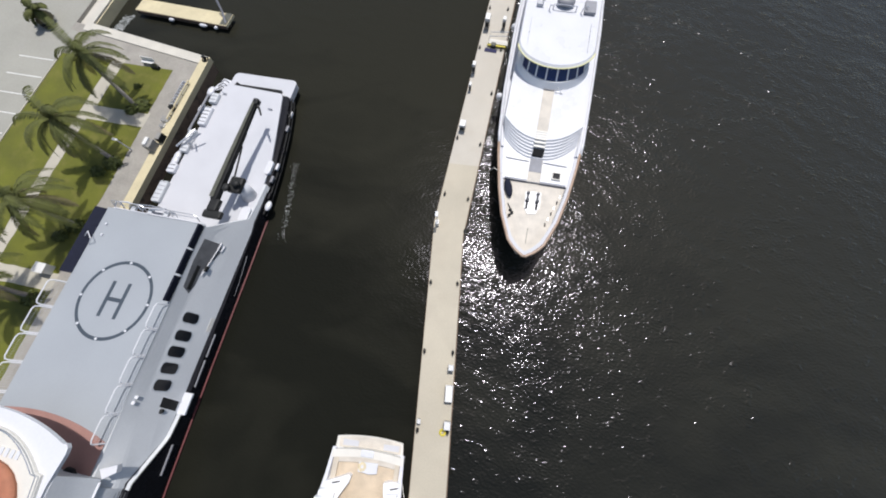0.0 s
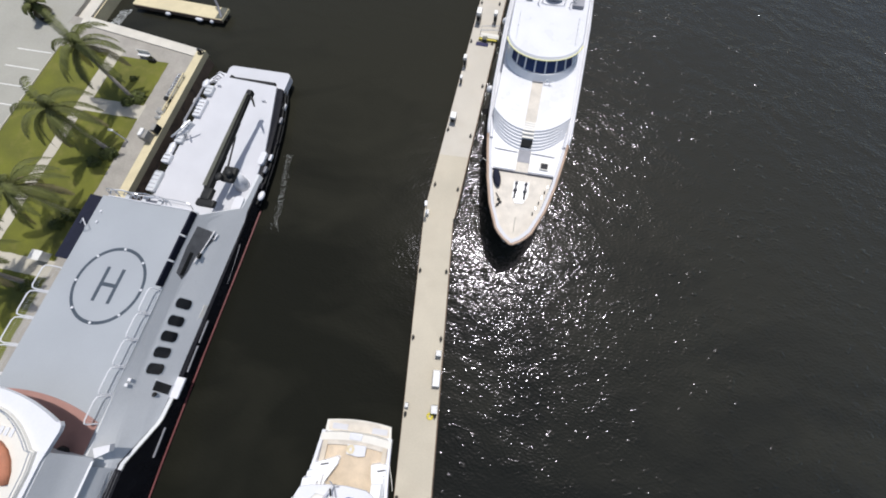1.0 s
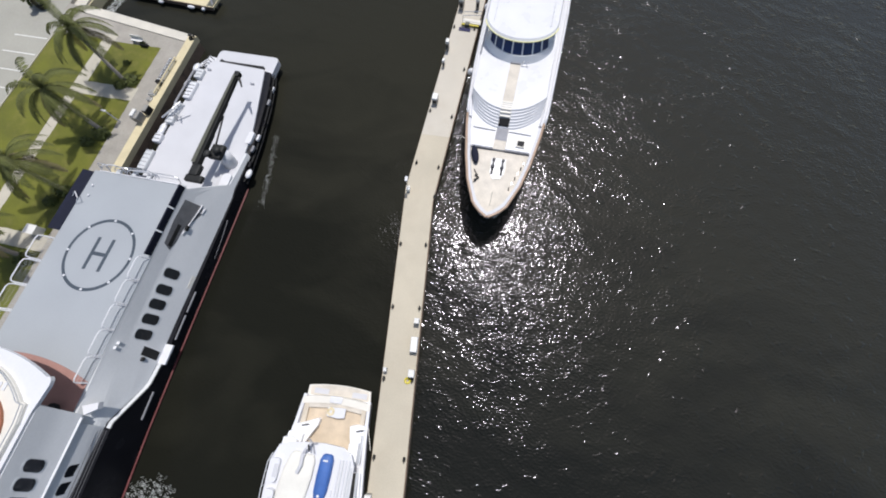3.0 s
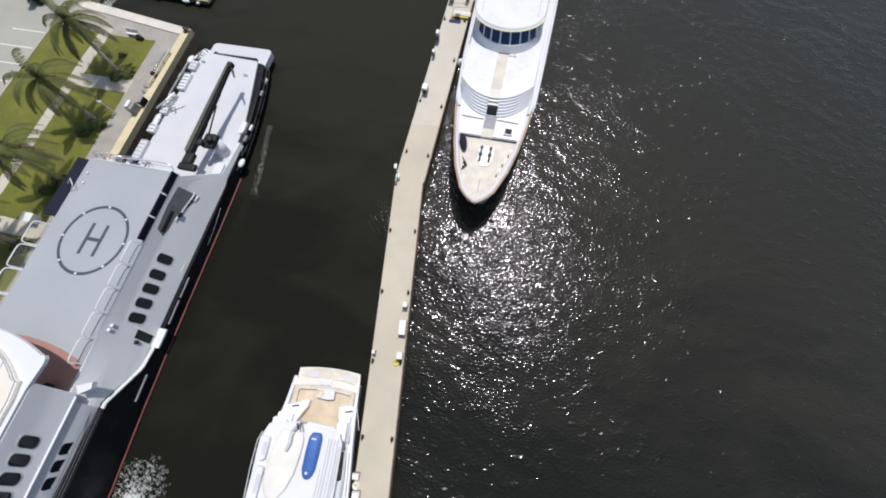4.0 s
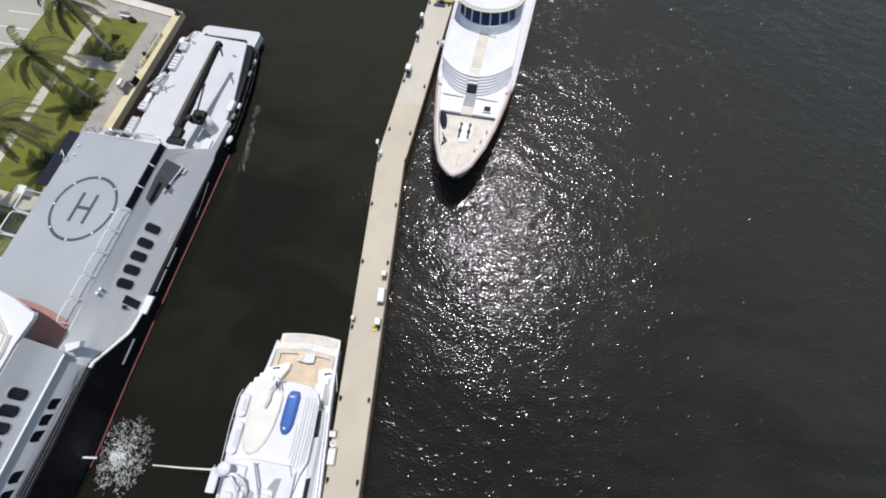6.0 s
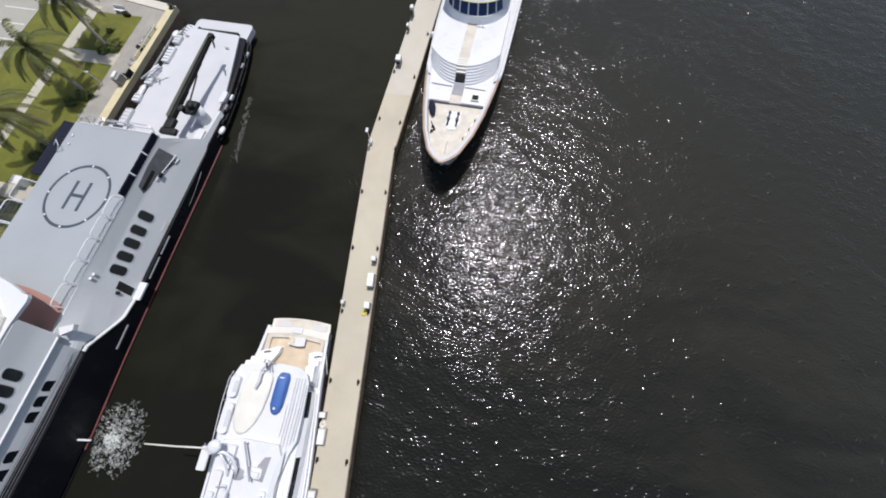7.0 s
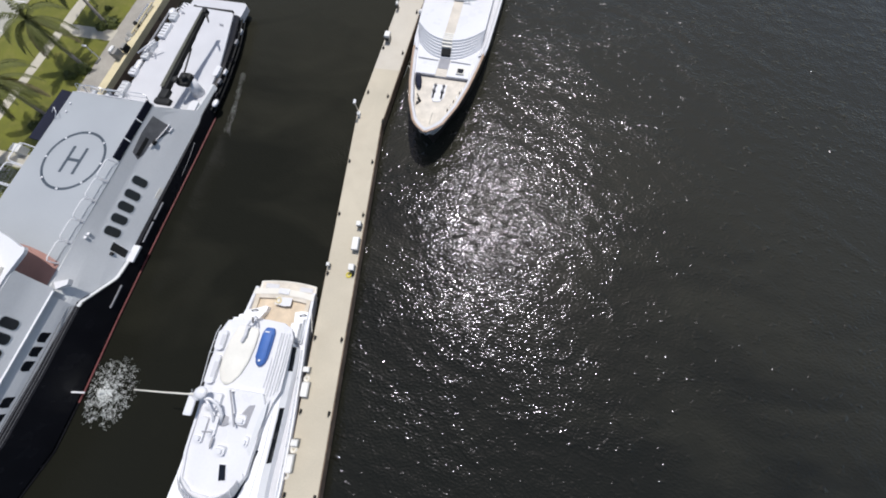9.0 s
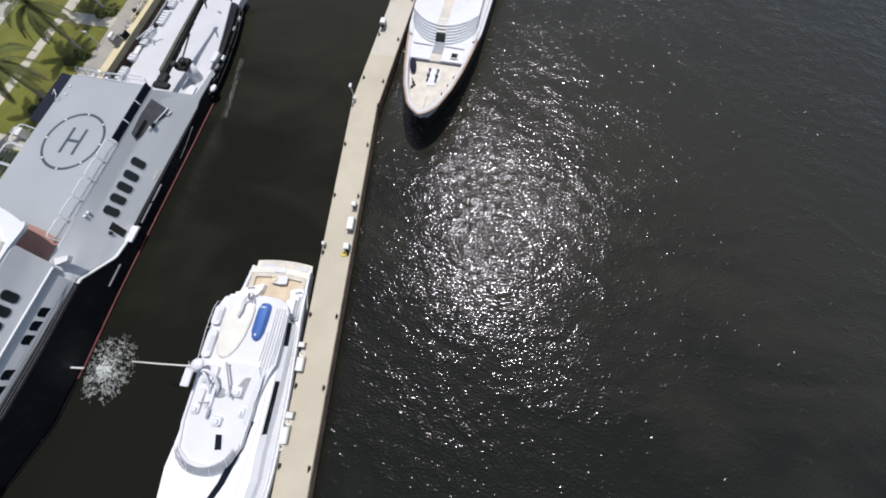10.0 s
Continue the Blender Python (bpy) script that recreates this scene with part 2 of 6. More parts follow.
GREY = mat("grey ship paint", (0.47, 0.49, 0.51), 0.45, 0.05, 0.25, 6, 0.04)
GREY_PALE = mat("pale grey ship paint", (0.58, 0.59, 0.60), 0.45, 0.05, 0.25, 6, 0.04)
MARK = mat("dark helideck marking", (0.05, 0.066, 0.085), 0.6, 0.12, 1.2, 15, 0.05)
BLACK = mat("black hull paint", (0.012, 0.012, 0.015), 0.25, 0.2, 0.5, 6, 0.03)
RED = mat("red boot stripe", (0.16, 0.05, 0.05), 0.5, 0.2, 0.8, 8, 0.05)
RAILGREY = mat("grey rubbing strake", (0.24, 0.24, 0.26), 0.5, 0.15, 1, 10, 0.05)
TARP = mat("dark tarpaulin", (0.016, 0.018, 0.032), 0.95, 0.2, 2, 15, 0.2)
GLASS = mat("dark window glass", (0.008, 0.010, 0.014), 0.08, 0.1, 1, 4, 0.0)
BLUEGLASS = mat("tinted wheelhouse glass", (0.02, 0.035, 0.11), 0.12, 0.1, 1, 4, 0.0)
BROWN = mat("terracotta deck paint", (0.34, 0.185, 0.155), 0.6, 0.1, 0.7, 12, 0.1)
SOFA = mat("rust coloured cushions", (0.40, 0.16, 0.09), 0.8, 0.12, 1.5, 12, 0.15)
METAL = mat("brushed steel tube", (0.62, 0.62, 0.63), 0.3, 0.08, 2, 20, 0.02, metal=0.8)
CRANE = mat("dark crane paint", (0.025, 0.025, 0.024), 0.5, 0.25, 1.2, 10, 0.1)
OLIVE = mat("olive grey boom top", (0.10, 0.10, 0.075), 0.6, 0.25, 1.5, 10, 0.1)
TEAK = planked("teak deck", (0.60, 0.49, 0.36), 0, 0.14, 0.6)
TEAK_PALE = planked("pale teak deck", (0.62, 0.565, 0.485), 0, 0.14, 0.62)
CAPWOOD = mat("varnished cap rail", (0.40, 0.28, 0.20), 0.4, 0.15, 1.0, 14, 0.05)
NAVYHULL = mat("dark navy hull paint", (0.03, 0.026, 0.024), 0.35, 0.15, 0.7, 8, 0.05)
TAN = mat("tan fibreglass", (0.56, 0.49, 0.39), 0.5, 0.08, 0.8, 10, 0.05)
BLUE = mat("blue dinghy cover", (0.05, 0.13, 0.38), 0.6, 0.12, 1.6, 14, 0.2)
CANVAS = mat("cream canvas cover", (0.70, 0.68, 0.62), 0.85, 0.07, 0.7, 14, 0.2)
RUBBER = mat("black rubber", (0.02, 0.02, 0.02), 0.7, 0.2, 2, 12, 0.1)
BOXWHITE = mat("white fibreglass box", (0.74, 0.73, 0.70), 0.5, 0.07, 1.5, 12, 0.05)
BOXGREY_AND_SHADE = mat("grey box paint and shaded box sides", (0.28, 0.27, 0.25), 0.6, 0.12, 1.5, 12, 0.05)
YELLOW = mat("yellow hose", (0.62, 0.52, 0.06), 0.55, 0.12, 2, 14, 0.05)
NAVY = mat("navy mat", (0.02, 0.02, 0.075), 0.8, 0.15, 2, 14, 0.1)
RECESS = mat("dark grey paint and recess shade", (0.11, 0.11, 0.115), 0.6, 0.2, 1.5, 10, 0.1)
HOSE_PALE = mat("pale yellow hose", (0.74, 0.62, 0.36), 0.55, 0.12, 2, 14, 0.05)
# grey for real fittings, and for shade painted on a few parts
GREY_AND_SHADE = mat("grey fittings and painted shade", (0.30, 0.30, 0.32), 0.8, 0.12, 1.5, 12, 0.1)
SMOKE = mat("smoked acrylic", (0.42, 0.43, 0.46), 0.25, 0.1, 1.5, 12, 0.02)
SMOKE.node_tree.nodes["Principled BSDF"].inputs["Alpha"].default_value = 0.5  # clear enough to see the deck through
# lighter copy of the white paint, brightening parts that lie in shade
LIFTED_WHITE = mat("white paint lightened to lift shaded parts", (0.84, 0.84, 0.85), 0.2, 0.03, 0.5, 6, 0.02)
LIT_EDGE = mat("pale yellow painted for the lit roof edge", (0.70, 0.68, 0.36), 0.5, 0.08, 1.0, 10, 0.03)
FOAM = mat("white water foam", (0.66, 0.68, 0.66), 0.6, 0.1, 2, 10, 0.2)


for m in (BLACK, TARP, RUBBER, NAVYHULL, CRANE):  # dull finishes, specular lowered so they stay dark
    m.node_tree.nodes["Principled BSDF"].inputs["Specular IOR Level"].default_value = 0.2


# ---- builders ----
def box(bm, x0, x1, y0, y1, z0, z1, bevel=0.0, m=None):
    r = bmesh.ops.create_cube(bm, size=1.0, matrix=Matrix.LocRotScale(((x0 + x1) / 2, (y0 + y1) / 2, (z0 + z1) / 2), None, (abs(x1 - x0), abs(y1 - y0), abs(z1 - z0))))
    vs = r["verts"]
    if bevel:
        es = list({e for v in vs for e in v.link_edges})
        vs = bmesh.ops.bevel(bm, geom=es, offset=bevel, segments=2, affect="EDGES", profile=0.6)["verts"]
    if m:
        bmesh.ops.transform(bm, matrix=m, verts=vs)
    return bm


def prism(bm, pts, z0, z1, top=None):
    """A plate: the outline pts from z0 up to z1, or to its own outline top."""
    lo = [bm.verts.new((x, y, z0)) for x, y in pts]
    hi = [bm.verts.new((x, y, z1)) for x, y in (top or pts)]
    n = len(pts)
    bm.faces.new(lo[::-1])
    bm.faces.new(hi)
    for i in range(n):
        j = (i + 1) % n
        bm.faces.new((lo[i], lo[j], hi[j], hi[i]))
    return bm


def loft(bm, rings, cap=True, closed=True):
    """Skin through rings of equally many points."""
    vs = [[bm.verts.new(p) for p in ring] for ring in rings]
    n = len(rings[0])
    for a, b in zip(vs, vs[1:]):
        for i in range(n if closed else n - 1):
            j = (i + 1) % n
            bm.faces.new((a[i], a[j], b[j], b[i]))
    if cap:
        bm.faces.new(vs[0][::-1])
        bm.faces.new(vs[-1])
    return bm


def tube(bm, pts, r, n=6, closed=False):
    """A round bar along pts; r may be a list."""
    pts = [Vector(p) for p in pts]
    rings = []
    k = len(pts)
    for i, p in enumerate(pts):
        a = pts[i - 1] if i or closed else p
        b = pts[(i + 1) % k] if i < k - 1 or closed else p
        d = (b - a).normalized()
        side = d.cross(Vector((0, 0, 1)))
        if side.length < 1e-3:
            side = d.cross(Vector((0, 1, 0)))
        side.normalize()
        up = side.cross(d)
        rad = float(r[i] if isinstance(r, (list, tuple)) else r)
        rings.append([p + rad * (math.cos(6.2832 * j / n) * side + math.sin(6.2832 * j / n) * up) for j in range(n)])
    if closed:
        rings.append(rings[0])
    return loft(bm, rings, cap=not closed)


def cyl(bm, x, y, z0, z1, r, r2=None, n=16):
    r2 = r if r2 is None else r2
    return loft(bm, [[(x + q * math.cos(6.2832 * i / n), y + q * math.sin(6.2832 * i / n), z) for i in range(n)] for q, z in ((r, z0), (r2, z1))])


def ball(bm, x, y, z, rx, ry, rz, u=12, v=8):
    bmesh.ops.create_uvsphere(bm, u_segments=u, v_segments=v, radius=1.0, matrix=Matrix.LocRotScale((x, y, z), None, (rx, ry, rz)))
    return bm


def rounded(x0, x1, y0, y1, r, n=5):
    """An outline of a rectangle with round corners."""
    pts = []
    for cx, cy, a in ((x1 - r, y1 - r, 0), (x0 + r, y1 - r, 90), (x0 + r, y0 + r, 180), (x1 - r, y0 + r, 270)):
        for i in range(n + 1):
            t = radians(a + 90 * i / n)
            pts.append((cx + r * math.cos(t), cy + r * math.sin(t)))
    return pts


def link(name, bm, material, parent=None, smooth=False):
    me = bpy.data.meshes.new(name)
    bmesh.ops.recalc_face_normals(bm, faces=bm.faces)
    bm.to_mesh(me)
    bm.free()
    me.materials.append(material)
    if smooth:
        for p in me.polygons:
            p.use_smooth = True
    ob = new(name, me)
    if parent:
        ob.parent = parent
    return ob


# This matrix skews and squashes coordinates fitted to the camera's view into upright metres.
VIEW_SKEW = Matrix(((0.99986, 0, -0.03773, 0), (0.01691, 0.94926, 0.22588, 0), (0, 0, 0.70514, 0), (0, 0, 0, 1)))
SKEWED = ("motor_yacht", "classic_yacht", "sport_yacht", "floating_dock", "cockpit_table", "covered_tender", "dinghy", "deck_davit")
FITTED = {}


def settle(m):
    """The upright pose at which a view-fitted pose comes to stand."""
    p, d = VIEW_SKEW @ m.translation, VIEW_SKEW.to_3x3() @ (m.to_3x3() @ Vector((0, 1, 0)))
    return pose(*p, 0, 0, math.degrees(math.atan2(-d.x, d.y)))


def skew_mesh(bm, m, level=None):
    """Skew a mesh fitted to the view in pose m into its settled pose; what is low stays upright."""
    k = settle(m).inverted() @ VIEW_SKEW @ m
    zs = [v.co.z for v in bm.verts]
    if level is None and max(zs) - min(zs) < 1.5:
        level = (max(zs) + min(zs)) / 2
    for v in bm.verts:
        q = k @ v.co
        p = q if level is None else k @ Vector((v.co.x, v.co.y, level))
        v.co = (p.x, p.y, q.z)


def part(name, bm, material, parent, label="", smooth=False):
    """One mesh as a part of a thing or of a part."""
    top = parent
    while top.parent:
        top = top.parent
    if top.name in FITTED:
        skew_mesh(bm, FITTED[top.name])
    ob = link(name, bm, material, parent, smooth)
    return tagged(ob, label) if label else ob


def thing(name, m, label, category, group=""):
    ob = new(name)
    ob.matrix_basis = settle(m)
    ob.empty_display_size = 0.5
    if name in SKEWED:
        FITTED[ob.name] = m
    return tagged(ob, label, category, group)


def structure(name, bm, material, m=None, label="", category="", smooth=False):
    m = m or Matrix()
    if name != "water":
        skew_mesh(bm, m, max(v.co.z for v in bm.verts))
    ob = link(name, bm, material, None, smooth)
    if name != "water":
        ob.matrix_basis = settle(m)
    return tagged(ob, label, category, kind="structure")


B = bmesh.new
TURN = -7.8

# ---- water, land and pier ----
bm = B()
box(bm, -2000, 2000, -2000, 2000, -0.2, 0.0)
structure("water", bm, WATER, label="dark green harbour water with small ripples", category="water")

LAND = pose(-29.2, 18.5, 0, 0, 0, TURN)
bm = B()
prism(bm, [(-0.3, -0.3), (-20.0, 2.85), (-19.3, 40), (-300, 90), (-300, -200), (-0.3, -200)], -3.0, 2.5)
structure("ground", bm, PAVER, LAND, "quay paved with grey pink pavers behind the seawall", "quay")
bm = B()
box(bm, -1.05, 0.0, -200, 0.0, 1.7, 2.68, 0.03)
structure("seawall_cap_east", bm, CAP, LAND, "yellowish concrete cap along the seawall", "seawall")
bm = B()
prism(bm, [(0.0, 0.0), (-18.4, 3.02), (-18.3, 1.65), (-1.05, -1.1), (-1.05, -0.02)], 1.7, 2.66)
structure("seawall_cap_north", bm, CAP_PALE, LAND, "pale concrete coping along the slip", "seawall")
bm = B()
prism(bm, [(-18.4, 3.02), (-17.5, 40), (-19.4, 40), (-20.1, 2.8), (-20.0, 1.4), (-18.32, 1.65)], 0.9, 1.95)
structure("seawall_cap_slip", bm, CAP_PALE, LAND, "pale concrete coping at the end of the slip", "seawall")
bm = B()
prism(bm, [(-18.32, 2.7), (-18.16, 2.7), (-17.4, 40), (-17.6, 40)], -3, 1.7)
structure("seawall_slip", bm, CAP, LAND, "tan concrete wall at the end of the slip", "seawall")
bm = B()
box(bm, -0.28, -0.06, -200, -0.1, -3, 1.7)
structure("seawall_east", bm, PIER_SIDE, LAND, "stained concrete seawall face above the water", "seawall")


def lawn(name, x0, x1, y0, y1):
    bm = B()
    nx, ny = max(2, int((x1 - x0) / 0.5)), max(2, int((y1 - y0) / 0.5))
    bmesh.ops.create_grid(bm, x_segments=nx, y_segments=ny, size=0.5)
    for v in bm.verts:
        e = max(abs(v.co.x), abs(v.co.y)) > 0.499
        v.co = (x0 + (v.co.x + 0.5) * (x1 - x0), y0 + (v.co.y + 0.5) * (y1 - y0), 0)
        v.co.z = 2.515 if e else 2.55 + 0.02 * noise.noise(v.co * 0.7)
        if e:
            v.co += Vector((noise.noise(v.co * 1.3), noise.noise(v.co * 1.1 + Vector((9, 0, 0))), 0)) * 0.09
    structure(name, bm, GRASS, LAND, "mown green lawn with worn edges", "lawn")


lawn("lawn_1", -10.5, -3.86, -9.45, -2.65)
lawn("lawn_2", -10.75, -3.7, -30.0, -11.4)
lawn("lawn_3", -10.6, -3.5, -60.0, -31.8)
lawn("lawn_4", -19.0, -12.1, -60.0, -2.4)
bm = B()
box(bm, -12.3, -10.4, -60, -1.6, 2.4, 2.512)
structure("footpath_long", bm, PATH_CON, LAND, "concrete footpath between the lawns", "footpath")
for i, (y0, y1) in enumerate(((-11.6, -9.3), (-32.0, -29.9))):
    bm = B()
    box(bm, -10.45, -3.6, y0, y1, 2.4, 2.510)
    structure(f"footpath_cross_{i + 1}", bm, PATH_CON, LAND, "concrete footpath across the lawn", "footpath")
bm = B()
prism(bm, [(-300, -200), (-19.0, -200), (-19.0, 1.3), (-20.1, 1.5), (-20.08, 2.9), (-19.75, 20), (-300, 20)], 2.4, 2.515)
structure("car_park", bm, LOT, LAND, "pale concrete car park with white bay lines", "car park")
bm = B()
box(bm, -19.15, -19.0, -60, -2.3, 2.4, 2.62, 0.02)
structure("kerb", bm, PATH_CON, LAND, "low concrete kerb between lawn and car park", "kerb")
for i in range(7):
    bm = B()
    y = -3.8 - 2.85 * i
    box(bm, -24.3, -19.5, y - 0.06, y + 0.06, 2.516, 2.52)
    structure(f"bay_line_{i + 1}", bm, LINE, LAND, "white painted parking bay line", "road marking")

# the pier, bent where the pole stands
NDIR = Vector((0.1371, 0.9906))
PL, PR = Vector((0.12, -2.4)), Vector((3.15, -4.0))
bm = B()
prism(bm, [(0.18, -90), (3.15, -90), PR[:], PL[:]], 1.65, 2.2)
structure("pier_south", bm, CONCRETE, label="long sand coloured concrete pier deck", category="pier")
q = 8.6
a, b = PL + NDIR * (q - 1.3), PR + NDIR * q
bm = B()
prism(bm, [PL[:], PR[:], b[:], a[:]], 1.65, 2.199)
structure("pier_bend", bm, CONCRETE, label="sand coloured concrete pier deck at the bend", category="pier")
bm = B()
prism(bm, [a[:], b[:], (b + NDIR * 70)[:], (a + NDIR * 70)[:]], 1.65, 2.203)
structure("pier_north", bm, CONCRETE_PALE, label="paler concrete pier deck beyond a joint", category="pier")
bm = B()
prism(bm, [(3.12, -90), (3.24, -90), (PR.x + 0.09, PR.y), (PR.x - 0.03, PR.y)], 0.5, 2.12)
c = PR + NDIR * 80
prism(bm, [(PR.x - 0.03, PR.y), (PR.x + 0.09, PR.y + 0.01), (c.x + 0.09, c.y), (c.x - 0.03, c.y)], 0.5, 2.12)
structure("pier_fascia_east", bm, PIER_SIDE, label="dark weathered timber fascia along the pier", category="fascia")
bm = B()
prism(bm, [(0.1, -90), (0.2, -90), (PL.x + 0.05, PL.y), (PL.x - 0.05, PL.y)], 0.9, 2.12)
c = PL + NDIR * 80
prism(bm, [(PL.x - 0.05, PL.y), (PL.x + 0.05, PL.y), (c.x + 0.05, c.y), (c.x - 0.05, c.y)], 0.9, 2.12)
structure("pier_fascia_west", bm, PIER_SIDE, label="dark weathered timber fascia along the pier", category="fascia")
for i in range(20):
    bm = B()
    for x in (0.6, 2.7):
        cyl(bm, x, 0, -4, 1.66, 0.2, n=10)
    y = -86 + 7 * i
    p = pose(0, y, 0) if y < -3 else pose(PL.x + NDIR.x * (y + 3), y, 0)
    structure(f"pier_pile_{i + 1}", bm, PIER_SIDE, p, "dark pier piles in the water", "pile")

# ---- the ship with the helideck ----
ship = thing("motor_yacht", pose(-24.5, -8, 0, 0, 0, TURN), "large grey and black motor yacht with helideck beside the seawall", "yacht")


def interp(v, xs, ys):
    return float(np.interp(v, xs, ys))


HV = (-51, -48, -44, -38, -33, -27, -20, -10, 0, 8, 12, 17, 21, 23.2, 24.2)
HU = (0.05, 1.4, 3.2, 5.2, 6.4, 6.35, 6.0, 5.75, 5.6, 5.4, 5.1, 4.4, 3.55, 2.85, 2.4)


def half(v):
    return interp(v, HV, HU)


def ship_top(v):
    return interp(v, (-51, -40, -20.2, -16.5, -14, 4, 5, 12, 24.3), (7.2, 6.3, 5.6, 2.75, 2.3, 2.3, 2.5, 2.4, 1.9))


bm = B()
rings = []
for v in sorted(set(HV) | {-46, -41, -30, -23.5, -20.2, -18.3, -16.5, -14, -5, 4, 5}):
    w, h = half(v), ship_top(v)
    rings.append([(-w * 0.92, v, -0.6), (-w, v, 0.5), (-w - 0.05, v, h), (w + 0.05, v, h), (w, v, 0.5), (w * 0.92, v, -0.6)])
loft(bm, rings)
hull = part("hull", bm, BLACK, ship, "black painted steel hull")


def side_strip(v0, v1, z0, z1, out, n=24, zf=None):
    """A bar that follows the hull's east side."""
    bm = B()
    rr = []
    for v in np.linspace(v0, v1, n):
        x = half(v) + 0.03
        d = zf(v) if zf else 0
        rr.append([(x - 0.05, v, z0 + d), (x + out, v, z0 + d + 0.02), (x + out, v, z1 + d - 0.02), (x - 0.05, v, z1 + d)])
    return loft(bm, rr)


part("boot_stripe", side_strip(-28.5, 6.5, 0.15, 0.28, 0.09, 90), RED, hull, "dull red boot stripe")
part("forward_stripe", side_strip(-49, -28.5, 0.16, 0.22, 0.05, 60), BLACK, hull, "dark stripe towards the bow")
for v0, v1 in ((-9.1, -6.9), (-11.9, -9.4), (-19.4, -16.9)):
    part("rubbing_strake", side_strip(v0, v1, 2.1, 2.28, 0.12, 5, zf=lambda v: -0.25), RAILGREY, hull, "pale grey rubbing strake")
part("mooring_chain", side_strip(-2.8, 1.6, 1.0, 1.05, 0.03, 12, zf=lambda v: 0.9 * ((v + 4.8) / 7.4) ** 2), RAILGREY, hull)
for k in range(4):
    bm = B()
    tube(bm, [(half(v) - 0.1 - 0.16 * k, v, ship_top(v) + 0.1 + 0.14 * k) for v in np.linspace(-46, -20.9, 24)], 0.028, 5)
    part("top_rail", bm, RECESS, hull, "dark grey rail along the bulwark")
bm = B()
loft(bm, [[(half(v) - 0.3, v, ship_top(v) - 0.05), (half(v) + 0.06, v, ship_top(v) - 0.05), (half(v) + 0.06, v, ship_top(v) + 0.04), (half(v) - 0.3, v, ship_top(v) + 0.07)] for v in np.linspace(-20.6, -14.4, 14)])
part("bulwark_cap", bm, GREY_PALE, ship, "grey cap along the sloping bulwark")
bm = B()
tube(bm, [(half(v) + 0.05, v, ship_top(v) + 0.04) for v in np.linspace(-20.6, -14.4, 14)], 0.035, 6)
part("bulwark_edge", bm, OLIVE, ship, "thin olive edge along the sloping bulwark")
# aft working deck
bm = B()
prism(bm, [(-5.2, 1.0), (5.15, 1.0), (5.2, 5.0), (5.0, 9.0), (4.75, 12.3), (4.1, 15.5), (2.85, 21.2), (2.6, 21.6), (-4.0, 21.9), (-4.4, 21.4), (-4.7, 20.2), (-5.1, 14)], 2.2, 2.95)
aft = part("aft_deck", bm, DECK_WHITE, ship, "white working deck at the stern")
bm = B()
prism(bm, rounded(-4.5, 3.4, 20.4, 24.4, 0.6), 1.2, 2.25)
part("swim_platform", bm, DECK_WHITE, ship, "white rounded stern platform")
# the dark inside of the transom's slot, drawn as a raised black strip
bm = B()
box(bm, -3.4, 2.3, 21.75, 22.25, 2.26, 2.75, 0.03)
part("transom_slot", bm, RUBBER, ship, "dark strip standing in for the transom's shaded slot")
bm = B()
prism(bm, [(-3.9, 21.7), (-3.3, 21.7), (-3.2, 22.5), (-3.6, 22.7)], 2.2, 2.5)
part("fairlead", bm, RUBBER, ship)
for u, v in ((-3.9, 20.2), (2.2, 19.0)):
    bm = B()
    for dx in (-0.14, 0.14):
        cyl(bm, u + dx, v, 2.95, 3.3, 0.07, n=8)
    box(bm, u - 0.28, u + 0.28, v - 0.05, v + 0.05, 3.16, 3.26, 0.02)
    part("mooring_bitt", bm, METAL, aft, "steel mooring bitt")
# black bulwark and fittings along the east quarter
bm = B()
rr = []
for v in np.linspace(9.2, 21.5, 14):
    x = half(v)
    rr.append([(x - 0.9, v, 2.3), (x + 0.06, v, 2.2), (x + 0.06, v, 2.5), (x - 0.2, v, 2.7), (x - 0.9, v, 2.75)])
loft(bm, rr)
part("quarter_bulwark", bm, BLACK, ship, "black bulwark along the quarter")
bm = B()
for z, o in ((1.1, 0.18), (1.75, 0.14)):
    tube(bm, [(half(v) + o, v, z) for v in np.linspace(6.5, 22, 14)], 0.11, 8)
part("fender_rail", bm, RUBBER, ship, "black tubular fender rail")
for k, (v, z) in enumerate(((17.5, 2.0), (14.6, 1.7), (12.2, 2.2), (10.4, 2.5), (8.6, 2.0), (19.8, 1.6))):
    bm = B()
    box(bm, half(v) + 0.05, half(v) + 0.32, v - 0.45, v + 0.35, z - 0.25, z + 0.2, 0.06)
    part("hull_bracket", bm, (RAILGREY, BLACK, WHITE)[k % 3], ship)
bm = B()
prism(bm, rounded(4.5, 5.15, 10.6, 12.3, 0.3), 2.7, 3.15)
part("quarter_locker", bm, WHITE, ship, "white rounded locker")
bm = B()
ball(bm, 5.85, 7.4, 1.95, 0.33, 0.62, 0.33)
part("fender", bm, WHITE, ship, "white inflatable fender", True)
# lower house with the helideck on top
LEVELS = (2.2, 4.2, 6.35, 8.16)
SIDES = ((-20.6, (6.0, 5.85, 5.45, 4.55)), (-17.5, (5.8, 5.45, 4.95, 4.4)), (-14.5, (5.5, 5.1, 4.62, 4.3)), (-11, (5.42, 5.02, 4.52, 4.28)), (-8, (5.42, 5.0, 4.5, 4.28)), (1.25, (5.42, 5.0, 4.5, 4.28)))


def wall_u(z, v=-8.0):
    """The house side's half width: it flares towards the bow."""
    return interp(z, LEVELS, [interp(v, [s[0] for s in SIDES], [s[1][k] for s in SIDES]) for k in range(4)])


